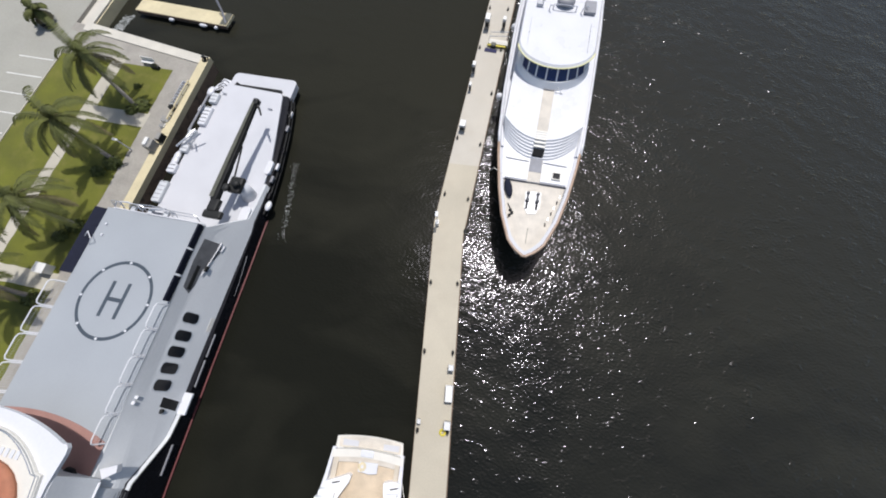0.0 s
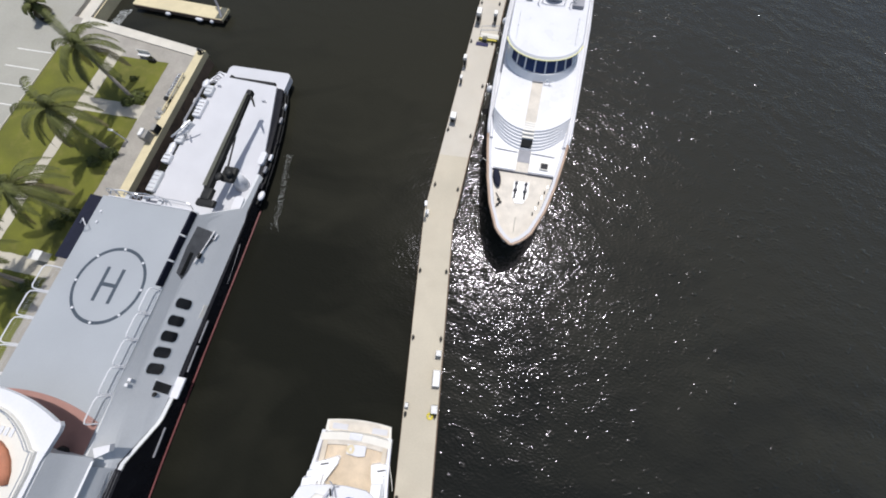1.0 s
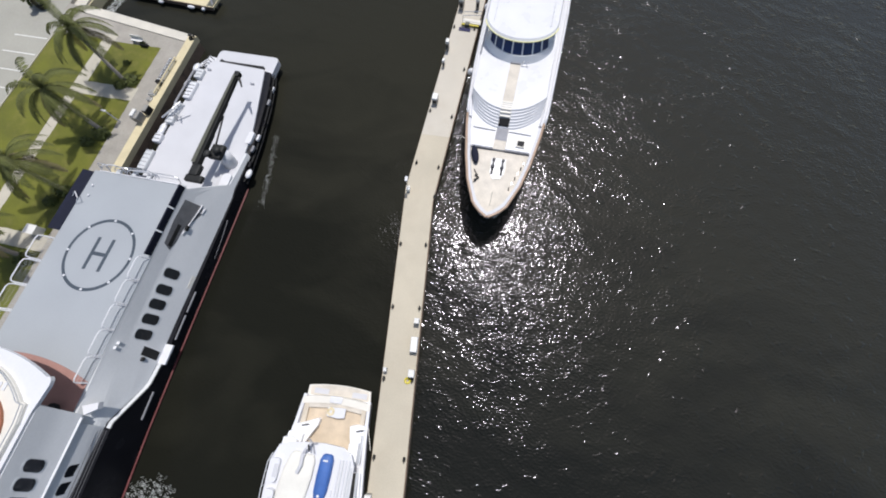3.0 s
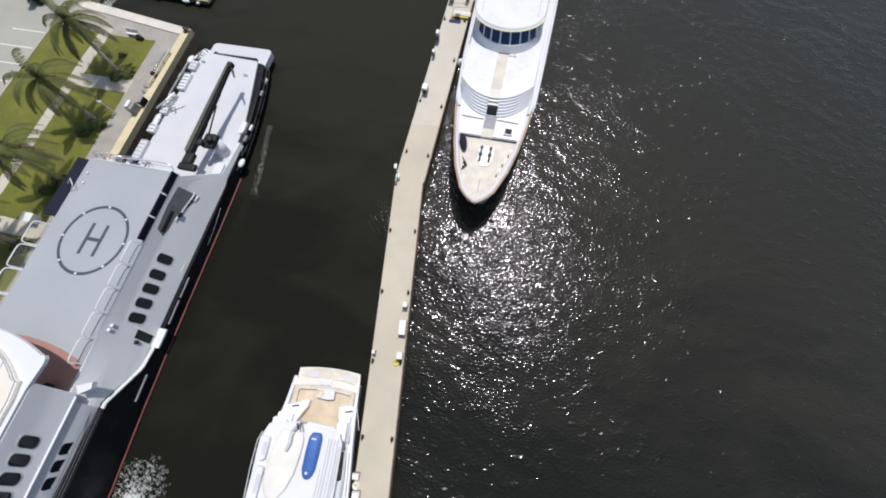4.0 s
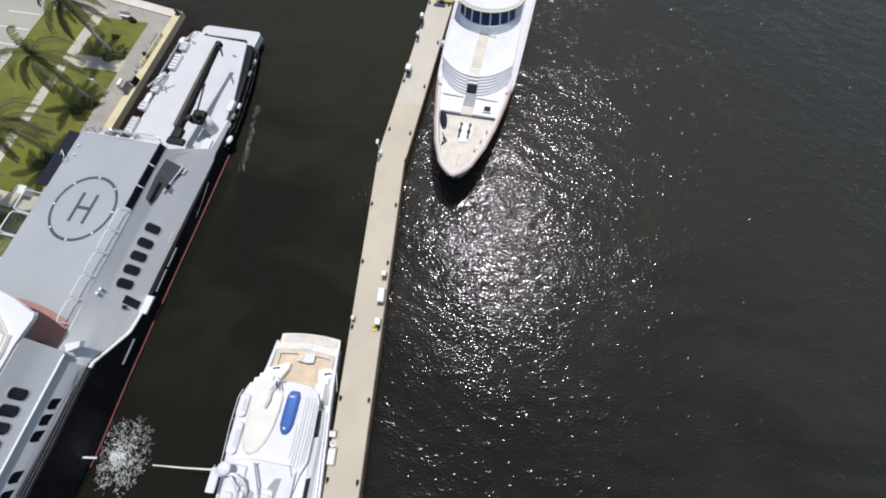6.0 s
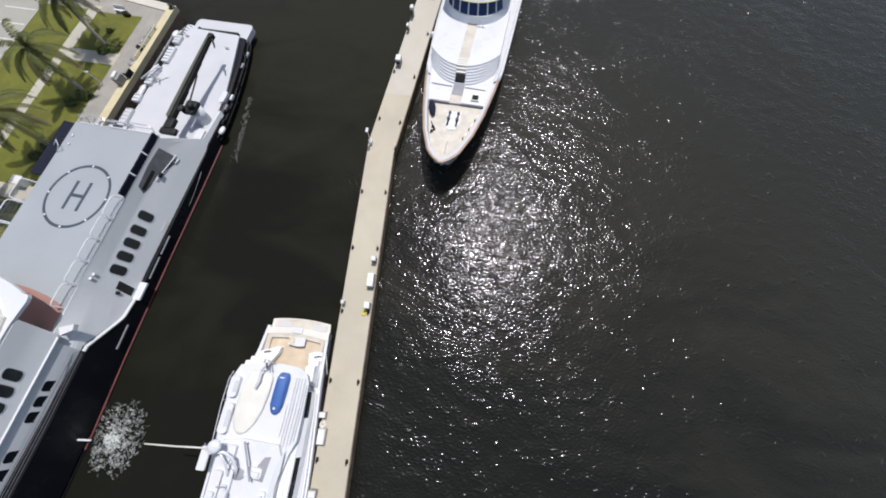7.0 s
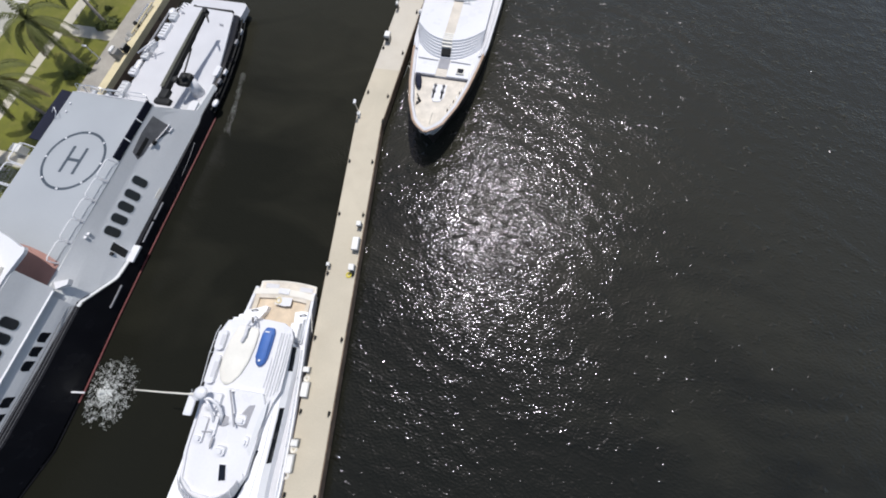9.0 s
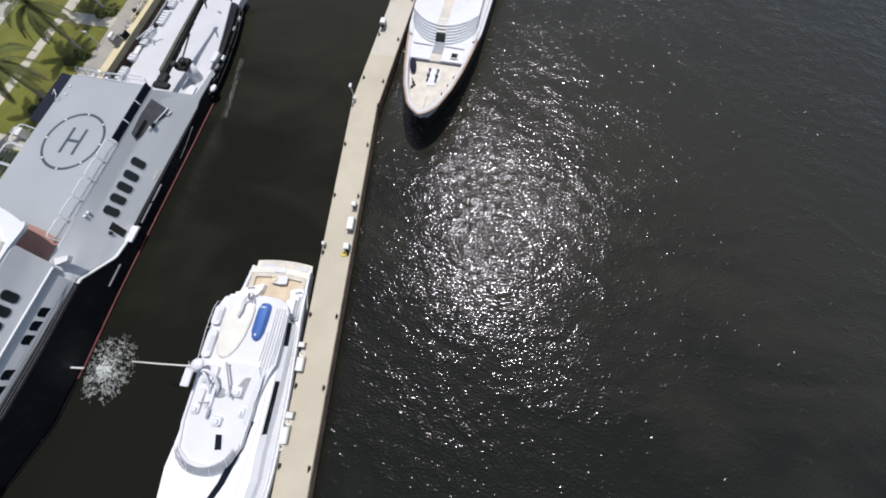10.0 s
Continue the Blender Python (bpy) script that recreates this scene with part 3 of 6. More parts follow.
def on_wall(v, z, d=0.0):
    return (wall_u(z, v) + d, v, z)


bm = B()
ZS = np.linspace(2.2, 8.16, 19)
rr = []
for v in np.concatenate([np.linspace(-20.6, -8, 26), [-4, 0, 1.25]]):
    us = [np.mean([wall_u(z + dz, v + dv) for dv in (-0.6, 0, 0.6) for dz in (-0.12, 0, 0.12)]) for z in ZS]
    rr.append([(-x, v, z) for x, z in zip(us, ZS)] + [(x, v, z) for x, z in zip(us, ZS)][::-1])
loft(bm, rr)
house = part("lower_house", bm, GREY_PALE, ship, "pale grey deckhouse side")
bm = B()
loft(bm, [[(wall_u(2.3) - 0.3, v, 2.3)] + [(wall_u(z) + 0.004, v, z) for z in np.linspace(2.3, zt, 9)] + [(wall_u(zt) - 0.25, v, zt)] for v, zt in ((1.0, 7.95), (1.3, 7.9), (3.1, 5.6), (4.9, 3.35), (7.0, 3.1), (9.4, 2.95))])
part("side_bulwark", bm, GREY_PALE, ship, "grey bulwark sweeping down to the stern")


def wall_panel(bm, v0, v1, z0, z1, d, r=0.0, thick=0.05, n=5):
    """A plate with rounded corners that lies on the sloping house side."""
    pts = [(v + 0.17 * ((z0 + z1) / 2 - z), z) for v, z in rounded(v0, v1, z0, z1, r, n)] if r else [(v0, z0), (v1, z0), (v1, z1), (v0, z1)]
    lo = [bm.verts.new(on_wall(v, z, d - thick)) for v, z in pts]
    hi = [bm.verts.new(on_wall(v, z, d)) for v, z in pts]
    bm.faces.new(hi)
    bm.faces.new(lo[::-1])
    for i in range(len(pts)):
        j = (i + 1) % len(pts)
        bm.faces.new((lo[i], lo[j], hi[j], hi[i]))
    return bm


for k in range(5):
    v = -6.72 - 1.46 * k + (0.2 if k == 0 else 0)
    f = part("porthole", wall_panel(B(), v - 0.56, v + 0.56, 4.22, 6.2, 0.03, 0.4), GREY, house, "rounded window frame")
    part("pane", wall_panel(B(), v - 0.47, v + 0.47, 4.34, 6.08, 0.045, 0.36), GLASS, f, "dark tinted glass")
# machinery opening near the stern: a closed plate, its shade painted dark
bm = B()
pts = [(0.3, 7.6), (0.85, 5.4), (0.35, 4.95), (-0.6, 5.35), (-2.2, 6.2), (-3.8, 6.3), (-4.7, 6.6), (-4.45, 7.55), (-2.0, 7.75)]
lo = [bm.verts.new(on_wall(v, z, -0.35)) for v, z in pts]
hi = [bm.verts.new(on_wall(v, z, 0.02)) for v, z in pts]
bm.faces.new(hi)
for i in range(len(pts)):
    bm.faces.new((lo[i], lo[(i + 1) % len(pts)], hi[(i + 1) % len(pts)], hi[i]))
rec = part("recess_plate", bm, RECESS, house, "dark plate painted as a shaded recess in the house side")
bm = B()
wall_panel(bm, -4.4, -2.1, 6.62, 7.1, 0.06)
part("louvre", bm, RUBBER, rec, "black ventilation louvre")
bm = B()
tube(bm, [on_wall(0.2, 5.6, 0.1), on_wall(0.9, 5.5, 0.1), on_wall(0.75, 4.95, 0.1), on_wall(0.1, 5.1, 0.1)], 0.07, 6, closed=True)
tube(bm, [on_wall(0.2, 5.6, 0.1), on_wall(-1.2, 5.9, 0.1), on_wall(-2.6, 6.25, 0.1)], 0.05)
part("white_frame", bm, WHITE, rec)
bm = B()
box(bm, 4.7, 4.9, -2.3, -1.75, 5.85, 6.3, 0.05)
part("black_vent", bm, RUBBER, house)
for k in range(7):  # the name on the side, as plain bars
    bm = B()
    wall_panel(bm, -6.9 + 0.19 * k, -6.77 + 0.19 * k, 2.35, 2.85, 0.02)
    part("name_bar", bm, CREAM, house, "cream lettering bar")
# boarding door, its shaded opening painted as a black plate, with its white platform
bm = B()
wall_panel(bm, -14.25, -13.35, 2.7, 4.6, 0.04)
dr = part("boarding_door", bm, RUBBER, house, "black plate standing in for the shaded open doorway")
bm = B()
wall_panel(bm, -13.42, -13.3, 2.5, 4.75, 0.12)
part("door_frame", bm, WHITE, dr)
bm = B()
box(bm, 5.35, 6.2, -14.4, -12.5, 2.1, 2.4, 0.05)
part("boarding_platform", bm, WHITE, ship, "small white boarding platform")
bm = B()
cyl(bm, 5.16, -14.55, 4.15, 4.45, 0.19, n=10)
part("black_hatch", bm, RUBBER, house)
for v, z in ((-14.0, 7.3), (-14.45, 7.4)):
    bm = B()
    box(bm, wall_u(z, v) - 0.05, wall_u(z, v) + 0.22, v - 0.13, v + 0.13, z - 0.1, z + 0.15, 0.04)
    part("floodlight", bm, WHITE, house, "small white floodlight")
# helideck
bm = B()
box(bm, -5.5, 4.3, -20.6, 1.4, 8.13, 8.25, 0.03)
heli = part("helideck", bm, HELI, ship, "flat grey helideck with painted landing circle")


def flat_ring(bm, cx, cy, r0, r1, z, n=72, sx=1.0):
    """A painted ring, as one closed band."""
    rings = [[(cx + sx * r * math.cos(6.28319 * i / n), cy + r * math.sin(6.28319 * i / n), h) for r, h in ((r0, z), (r1, z), (r1, z + 0.005), (r0, z + 0.005))] for i in range(n)]
    return loft(bm, rings + rings[:1], cap=False)


CX, CY = -0.55, -6.92
part("landing_circle", flat_ring(B(), CX, CY, 3.3, 3.6, 8.252, sx=0.89), MARK, heli, "dark blue-grey painted circle")
bm = B()
for x in (-0.72, 0.72):
    box(bm, CX + x - 0.16, CX + x + 0.16, CY - 1.62, CY + 1.62, 8.252, 8.257)
box(bm, CX - 0.56, CX + 0.56, CY - 0.18, CY + 0.18, 8.252, 8.2565)
part("letter_h", bm, MARK, heli, "dark painted letter H")
for k in range(8):
    t = radians(2 + 45 * k)
    bm = B()
    cyl(bm, CX + 3.07 * math.cos(t), CY + 3.45 * math.sin(t), 8.25, 8.31, 0.11, n=10)
    part("deck_light", bm, WHITE, heli, "small white deck light")
NET = mat("pale safety netting", (0.5, 0.52, 0.54), 0.8, 0.1, 2, 20, 0.0)


def net_frame(v0, v1, sg):
    """A hinged safety net frame beside the helideck: bent tube and netting."""
    x0, x1 = (4.32, 3.95) if sg > 0 else (-5.5, -6.3)
    z0, z1 = 8.2, (9.5 if sg > 0 else 9.25)
    e = 0.07
    xm, zm = x0 + (x1 - x0) * 0.7, z0 + (z1 - z0) * 0.7
    xn, zn = x0 + (x1 - x0) * 0.92, z0 + (z1 - z0) * 0.92
    bm = B()
    tube(bm, [(x0, v0 - e, z0), (xm, v0 - e, zm), (xn, v0 - 2.2 * e, zn), (x1, v0 - 6 * e, z1), (x1, v1 + 6 * e, z1), (xn, v1 + 2.2 * e, zn), (xm, v1 + e, zm), (x0, v1 + e, z0)], 0.06)
    f = part("net_frame", bm, WHITE, heli, "white tubular safety net frame")
    bm = B()
    for i in range(1, 12):
        v = v0 + (v1 - v0) * i / 12
        tube(bm, [(x0, v, z0), (x1, v, z1)], 0.006, 4)
    for i in range(1, 4):
        s = i / 4
        tube(bm, [(x0 + (x1 - x0) * s, v0 - e, z0 + (z1 - z0) * s), (x0 + (x1 - x0) * s, v1 + e, z0 + (z1 - z0) * s)], 0.006, 4)
    part("netting", bm, NET, f, "pale see-through netting")


for k in range(5):
    net_frame(-6.5 - 2.28 * k, -6.5 - 2.28 * (k + 1), 1)
    net_frame(-6.3 - 2.4 * k, -6.3 - 2.4 * (k + 1), -1)
for k in range(3):
    v0, v1 = 1.1 - 2.52 * k, 1.1 - 2.52 * (k + 1) + 0.2
    bm = B()
    loft(bm, [[(4.2 + x, v, z) for x, z in ((0, 8.3), (-0.03, 9.2), (0.05, 9.3), (0.14, 9.22), (0.12, 8.2))] for v in (v0, (v0 + v1) / 2, v1)])
    part("net_cover", bm, TARP, heli, "dark tarpaulin over a folded net")
bm = B()
loft(bm, [[(-5.45 - x, v, z) for x, z in ((0, 8.26), (0.75, 8.55), (1.0, 8.6), (1.05, 8.45), (0.2, 8.05))] for v in (1.2, -1.5, -3.4, -5.4)])
part("net_cover", bm, TARP, heli, "dark tarpaulin over a folded net")
bm = B()
tube(bm, [(-6.1, -2.0, 8.3), (-5.4, -1.5, 9.1), (-4.8, -2.1, 9.1), (-5.3, -2.6, 8.3)], 0.04)
part("bent_rail", bm, WHITE, heli)


def hoop(bm, a, b, z0, z1, lean=(0, 0), r=0.04):
    a, b = Vector((*a, 0)), Vector((*b, 0))
    d = (b - a) * 0.12
    ln = Vector((*lean, 0))
    up = Vector((0, 0, 1))
    tube(bm, [a + z0 * up, a + ln * 0.8 + (z1 - 0.15) * up, a + d + ln + z1 * up, b - d + ln + z1 * up, b + ln * 0.8 + (z1 - 0.15) * up, b + z0 * up], r)


for a, b in ((-4.9, -4.0), (-3.9, -1.7), (0.9, 3.6)):
    bm = B()
    hoop(bm, (a, 1.5), (b, 1.5), 8.1, 9.2, (0.1, 0.35))
    tube(bm, [(a + 0.06, 1.7, 8.65), (b - 0.02, 1.7, 8.65)], 0.025)
    part("end_rail", bm, METAL, heli, "steel rail hoop at the deck edge")
for k, (a, b, y, z) in enumerate(((-4.8, -2.2, 1.9, 8.75), (-3.6, 0.9, 2.05, 8.5), (-1.9, 1.6, 1.75, 8.85))):
    bm = B()
    tube(bm, [(a, y - 0.3, z - 0.4), (a + 0.2, y, z), ((a + b) / 2, y + 0.15, z + 0.05), (b - 0.2, y, z), (b, y - 0.3, z - 0.4)], 0.06, 6)
    part("fire_pipe", bm, (WHITE, METAL, DECK_WHITE)[k], heli, "pale pipe along the deck end")
for u in (-3.0, -1.3, 0.3):
    bm = B()
    box(bm, u - 0.22, u + 0.22, 1.45, 1.95, 8.05, 8.4, 0.06)
    part("valve_box", bm, GREY_PALE, heli)
bm = B()
tube(bm, [(-4.9, 1.42, 8.3), (4.2, 1.42, 8.3)], 0.06, 8)
part("edge_pipe", bm, WHITE, heli)
bm = B()
box(bm, -1.5, 0.5, 1.35, 1.75, 8.1, 8.32, 0.04)
part("fire_monitor_base", bm, RAILGREY, heli)
bm = B()
tube(bm, [(-1.6, 1.9, 8.2), (-0.9, 1.75, 8.9), (-0.1, 1.8, 9.0), (0.4, 2.1, 8.8)], 0.09, 8)
tube(bm, [(-1.0, 2.3, 8.0), (0.3, 1.9, 8.7)], 0.08, 8)
part("foam_monitor", bm, METAL, heli, "steel pipework of a foam monitor")
for u, v in ((-4.75, -0.3), (-4.6, -1.4)):
    bm = B()
    box(bm, u - 0.09, u + 0.09, v - 0.12, v + 0.12, 8.25, 8.42, 0.04)
    part("floodlight", bm, WHITE, heli)
# terracotta band and the houses ahead of it
bm = B()
arc = [(u, -16.5 - 0.03 * (u + 1.8) ** 2) for u in np.linspace(-5.4, 4.28, 24)]
prism(bm, arc + [(4.28, -20.5), (-5.4, -20.5)], 8.252, 8.30)
part("terracotta_deck", bm, BROWN, ship, "terracotta painted deck band")
UP = ((5.15, 8.2), (5.3, 8.45), (4.95, 10.2), (4.7, 12.4))


def up_u(z):
    return interp(z, [p[1] for p in UP], [p[0] for p in UP])


bm = B()
US = [UP[0]] + [(float(np.mean([up_u(z + dz) for dz in (-0.5, -0.25, 0, 0.25, 0.5)])) if 9 < z < 11.9 else up_u(z), z) for z in np.linspace(8.45, 12.4, 14)]
loft(bm, [[(-x, v, z) for x, z in US] + [(x, v, z) for x, z in US][::-1] for v in (-44, -34, -25, -20.0)])
upper = part("upper_house", bm, GREY_PALE, ship, "pale grey upper deckhouse")
bm = B()
prism(bm, [(2.6, -20.05), (3.6, -20.05), (3.3, -19.75), (2.8, -19.7)], 8.75, 9.1)
part("air_intake", bm, RUBBER, ship)
for k in range(8):
    v = -23.95 - 1.28 * k
    f = B()
    zz = ((9.5, 0), (11.2, 0))
    pts = rounded(v - 0.5, v + 0.5, 9.45, 11.25, 0.4)
    for nm, d, s in (("frame", 0.03, 1.0), ("pane", 0.05, 0.88)):
        bm = B()
        q = [(v + (a - v) * s, 10.35 + (z - 10.35) * s) for a, z in pts]
        lo = [bm.verts.new((up_u(z) + d - 0.06, a, z)) for a, z in q]
        hi = [bm.verts.new((up_u(z) + d, a, z)) for a, z in q]
        bm.faces.new(hi)
        bm.faces.new(lo[::-1])
        for i in range(len(q)):
            j = (i + 1) % len(q)
            bm.faces.new((lo[i], lo[j], hi[j], hi[i]))
        if nm == "frame":
            win = part("upper_window", bm, GREY, upper, "rounded window frame")
        else:
            part("pane", bm, GLASS, win, "dark tinted glass")
    f.free()
ROOF = [(u, -16.72 - 0.037 * (u + 1.5) ** 2) for u in np.linspace(-5.0, 4.4, 22)] + [(4.68, -17.95), (4.88, -18.2), (4.93, -18.6), (4.82, -19.4), (4.66, -20.6), (4.62, -44), (-4.9, -44), (-5.1, -19.3)]
bm = B()
prism(bm, ROOF, 12.3, 12.7)
roof = part("roof_overhang", bm, WHITE, ship, "white curved roof overhang")
IN = [(u, -18.0 - 0.115 * (u + 0.6) ** 2) for u in np.linspace(-4.4, 3.7, 18)] + [(4.1, -20.2)]
bm = B()
prism(bm, IN + [(4.3, -21.5), (4.2, -44), (-4.5, -44)], 12.702, 12.74)
part("sun_deck", bm, CREAM, roof, "cream sun deck floor")
bm = B()
rr = []
for u, v in IN + [(4.3, -21.5), (4.2, -30), (4.2, -44)]:
    s = 1.0 if u < 3.35 else 1.0
    rr.append([(u * 1.02, v + 0.1, 12.7), (u * 1.02, v + 0.1, 13.0), (u * 0.97, v - 0.08, 13.0), (u * 0.97, v - 0.08, 12.7)])
loft(bm, rr)
part("sun_deck_coaming", bm, CREAM, roof, "cream coaming round the sun deck")
bm = B()
tube(bm, [(u * 1.01, v, 13.35) for u, v in IN] + [(4.35, -21.5, 13.35), (4.3, -40, 13.35)], 0.035)
part("sun_deck_rail", bm, METAL, roof)
bm = B()
rr = []
for t in np.linspace(10, 170, 12):
    c, s = math.cos(radians(t)), math.sin(radians(t))
    rr.append([(0.4 + q * c, -22.9 + q * s, z) for q, z in ((3.05, 12.75), (3.05, 13.1), (2.7, 13.25), (2.3, 13.1), (1.6, 13.1), (1.6, 12.75))])
loft(bm, rr)
part("sofa", bm, SOFA, roof, "curved rust coloured sofa", True)
for k in range(6):
    bm = B()
    box(bm, -0.4 + 0.42 * k, -0.15 + 0.42 * k, -19.6, -19.05, 12.75, 12.82, 0.02)
    part("floor_slat", bm, WHITE, roof)
LOW = ((5.3, 5.3), (5.5, 5.5), (5.42, 6.6), (5.22, 8.3))
bm = B()
loft(bm, [[(-x, v, z) for x, z in LOW] + [(x, v, z) for x, z in LOW][::-1] for v in (-44, -34, -25, -20.6)])
mainh = part("main_house", bm, GREY_PALE, ship, "pale grey main deckhouse side")
for k in (0, 1, 2, 4.4, 5.5, 6.6, 7.7, 8.8):
    v = -24.0 - 1.3 * k
    pts = rounded(v - 0.48, v + 0.42, 6.05, 7.35, 0.25)
    low_u = [interp(z, [p[1] for p in LOW], [p[0] for p in LOW]) for _, z in pts]
    bm = loft(B(), [[(u + d, p, z) for u, (p, z) in zip(low_u, pts)] for d in (-0.05, 0.025)])
    part("side_window", bm, GLASS, mainh, "dark rounded side window")
bm = B()
rr = [[(5.2, v, 8.3), (5.42, v, 8.34), (5.42, v, 8.5), (5.2, v, 8.56)] for v in (-44, -30, -20.2)]
loft(bm, rr)
part("white_ledge", bm, WHITE, ship, "white ledge along the upper deck")
bm = B()
prism(bm, [(4.75, -19.35), (5.95, -18.8), (6.1, -19.3), (5.25, -19.95)], 7.7, 8.3)
part("wing_station", bm, WHITE, ship, "white bridge wing station")
# crane on the aft deck
bm = B()
cyl(bm, 4.0, 7.7, 2.9, 5.3, 0.8, 0.55, 20)
cr = part("crane_pedestal", bm, WHITE, ship, "white crane pedestal", True)
bm = B()
box(bm, 3.1, 4.5, 6.4, 8.2, 5.2, 6.0, 0.25)
part("slewing_house", bm, CRANE, cr, "dark crane slewing house")
BZ = 6.1
A0, A1 = Vector((2.62, 5.0, BZ)), Vector((3.25, 16.1, BZ + 1.35))
bm = B()
rr = []
for t, w, h in ((0, 0.30, 0.42), (0.35, 0.28, 0.38), (0.36, 0.25, 0.34), (0.7, 0.23, 0.32), (0.71, 0.2, 0.28), (1.0, 0.16, 0.24)):
    p = A0.lerp(A1, t)
    rr.append([(p.x - w, p.y, p.z - h), (p.x + w, p.y, p.z - h), (p.x + w, p.y, p.z + h * 0.8), (p.x - w, p.y, p.z + h * 0.8)])
loft(bm, rr)
boom = part("boom", bm, CRANE, cr, "dark telescopic crane boom")
bm = B()
p, q2 = A0, A1
loft(bm, [[(p.x - w - 0.02, p.y, p.z + 0.36), (p.x + w * 0.2, p.y, p.z + 0.44), (p.x + w * 0.2, p.y, p.z + 0.5), (p.x - w - 0.05, p.y, p.z + 0.46)] for p, w in ((A0, 0.34), (A0.lerp(A1, 0.5), 0.3), (A1, 0.2))])
part("boom_walk", bm, OLIVE, boom, "olive grey upper plate")
bm = B()
box(bm, A1.x - 0.28, A1.x + 0.3, A1.y - 0.2, A1.y + 0.55, A1.z - 0.4, A1.z + 0.45, 0.15)
part("boom_head", bm, CRANE, boom)
bm = B()
tube(bm, [(A1.x + 0.2, A1.y - 0.1, A1.z), (A1.x + 0.6, A1.y - 0.6, A1.z - 0.1), (A1.x + 0.95, A1.y - 1.2, A1.z - 0.2)], [0.16, 0.12, 0.08], 8)
part("hook", bm, CRANE, boom)
bm = B()
tube(bm, [(3.35, 7.4, 5.5), (3.1, 11.5, BZ + 0.3)], 0.1, 8)
part("hydraulic_ram", bm, CRANE, boom)
bm = B()
box(bm, 2.05, 3.95, 3.1, 3.95, 5.6, 6.25, 0.2)
box(bm, 2.3, 3.3, 3.8, 5.2, 5.6, 6.4, 0.2)
part("counterweight", bm, CRANE, cr, "dark winch drum and counterweight")
bm = B()
ball(bm, 3.4, 6.4, 6.5, 0.35, 0.5, 0.3)
ball(bm, 4.2, 7.0, 6.5, 0.4, 0.4, 0.35)
part("winch", bm, CRANE, cr)
bm = B()
prism(bm, rounded(4.1, 5.1, 4.4, 6.2, 0.4), 2.95, 3.6)
part("control_cabin", bm, WHITE, ship, "white rounded deck locker beside the crane")
# gear along the seawall side
for k, (v, ln) in enumerate(((6.3, 2.6), (9.3, 1.2), (13.0, 3.0), (16.6, 2.6), (19.2, 1.4))):
    bm = B()
    so = 0.75 if v > 15 else 0.25 if v > 12 else 0.0
    box(bm, so - 5.85, so - 4.95, v - ln / 2, v + ln / 2, 2.7, 3.55, 0.18)
    lk = part("side_locker", bm, (GREY_PALE, WHITE)[k % 2], ship, "pale moulded locker along the rail")
    for j in range(int(ln / 0.5)):
        bm = B()
        box(bm, so - 5.8, so - 5.0, v - ln / 2 + 0.3 + 0.5 * j, v - ln / 2 + 0.36 + 0.5 * j, 3.55, 3.6)
        part("lid_strap", bm, RUBBER if k % 2 else RAILGREY, lk)
for v in (11.2, 17.9, 10.6, 20.6):
    bm = B()
    ball(bm, -6.0, v, 2.6, 0.4, 0.75, 0.4)
    part("fender", bm, WHITE, ship, "white inflatable fender", True)
bm = B()
tube(bm, [(-4.6, 12.4, 2.95), (-4.5, 12.2, 4.2), (-3.2, 13.3, 4.6)], 0.09, 8)
tube(bm, [(-5.6, 11.6, 4.0), (-4.9, 12.9, 4.1), (-4.6, 14.2, 3.9)], 0.11, 8)
tube(bm, [(-5.3, 12.1, 3.4), (-4.3, 12.9, 3.9), (-3.8, 12.0, 3.9)], 0.09, 8)
part("davit", bm, METAL, ship, "steel tender davit arm")
bm = B()
tube(bm, [(-6.1, 14.6, 2.8), (-5.5, 19.6, 3.4)], 0.14, 8)
part("gangway_boom", bm, RAILGREY, ship, "grey tubular boom along the rail")
bm = B()
for v in (20.6, 21.0, 21.5, 22.0):
    tube(bm, [(-5.5, v, 2.6), (-4.7, v + 0.3, 3.1), (-4.6, v + 0.4, 2.3)], 0.06)
part("boarding_steps", bm, RUBBER, ship)
bm = B()
prism(bm, [(-6.4, 21.2), (-4.6, 21.6), (-4.5, 23.0), (-5.6, 23.2)], 1.9, 2.15)
part("stern_wing", bm, WHITE, ship)
# low rail between the aft deck and the helideck
bm = B()
for a, b in ((-4.4, -2.6), (-0.6, 1.0), (1.2, 2.6)):
    hoop(bm, (a, 3.0), (b, 3.0), 2.95, 4.0)
part("deck_rail", bm, METAL, ship)
# discharge pipe and its splash
bm = B()
tube(bm, [(5.6, -27.9, 1.75), (7.6, -27.55, 1.7)], 0.09, 8)
part("discharge_pipe", bm, WHITE, ship, "white pipe discharging cooling water")
rnd = random.Random(5)
bm = B()
for k in range(620):  # lacy rings of bubbles
    r = 2.6 * rnd.random() ** 0.75 + rnd.gauss(0, 0.2)
    t = rnd.uniform(0, 6.283)
    x, y = -19.55 + 1.0 * r * math.cos(t), -35.9 + 1.3 * r * math.sin(t)
    q = rnd.uniform(0.05, 0.16)
    sq, a0 = rnd.uniform(0.5, 1.0), rnd.uniform(0, 3.14)
    if x > -21.7:
        pts = []
        for j in range(9):
            a = 6.2832 * j / 9
            w = q * rnd.uniform(0.75, 1.2)
            px, py = w * math.cos(a), w * sq * math.sin(a)
            pts.append((x + px * math.cos(a0) - py * math.sin(a0), y + px * math.sin(a0) + py * math.cos(a0), 0.008))
        tube(bm, pts[:rnd.randint(6, 9)], rnd.uniform(0.006, 0.016) * (1.3 - 0.22 * r), 3)
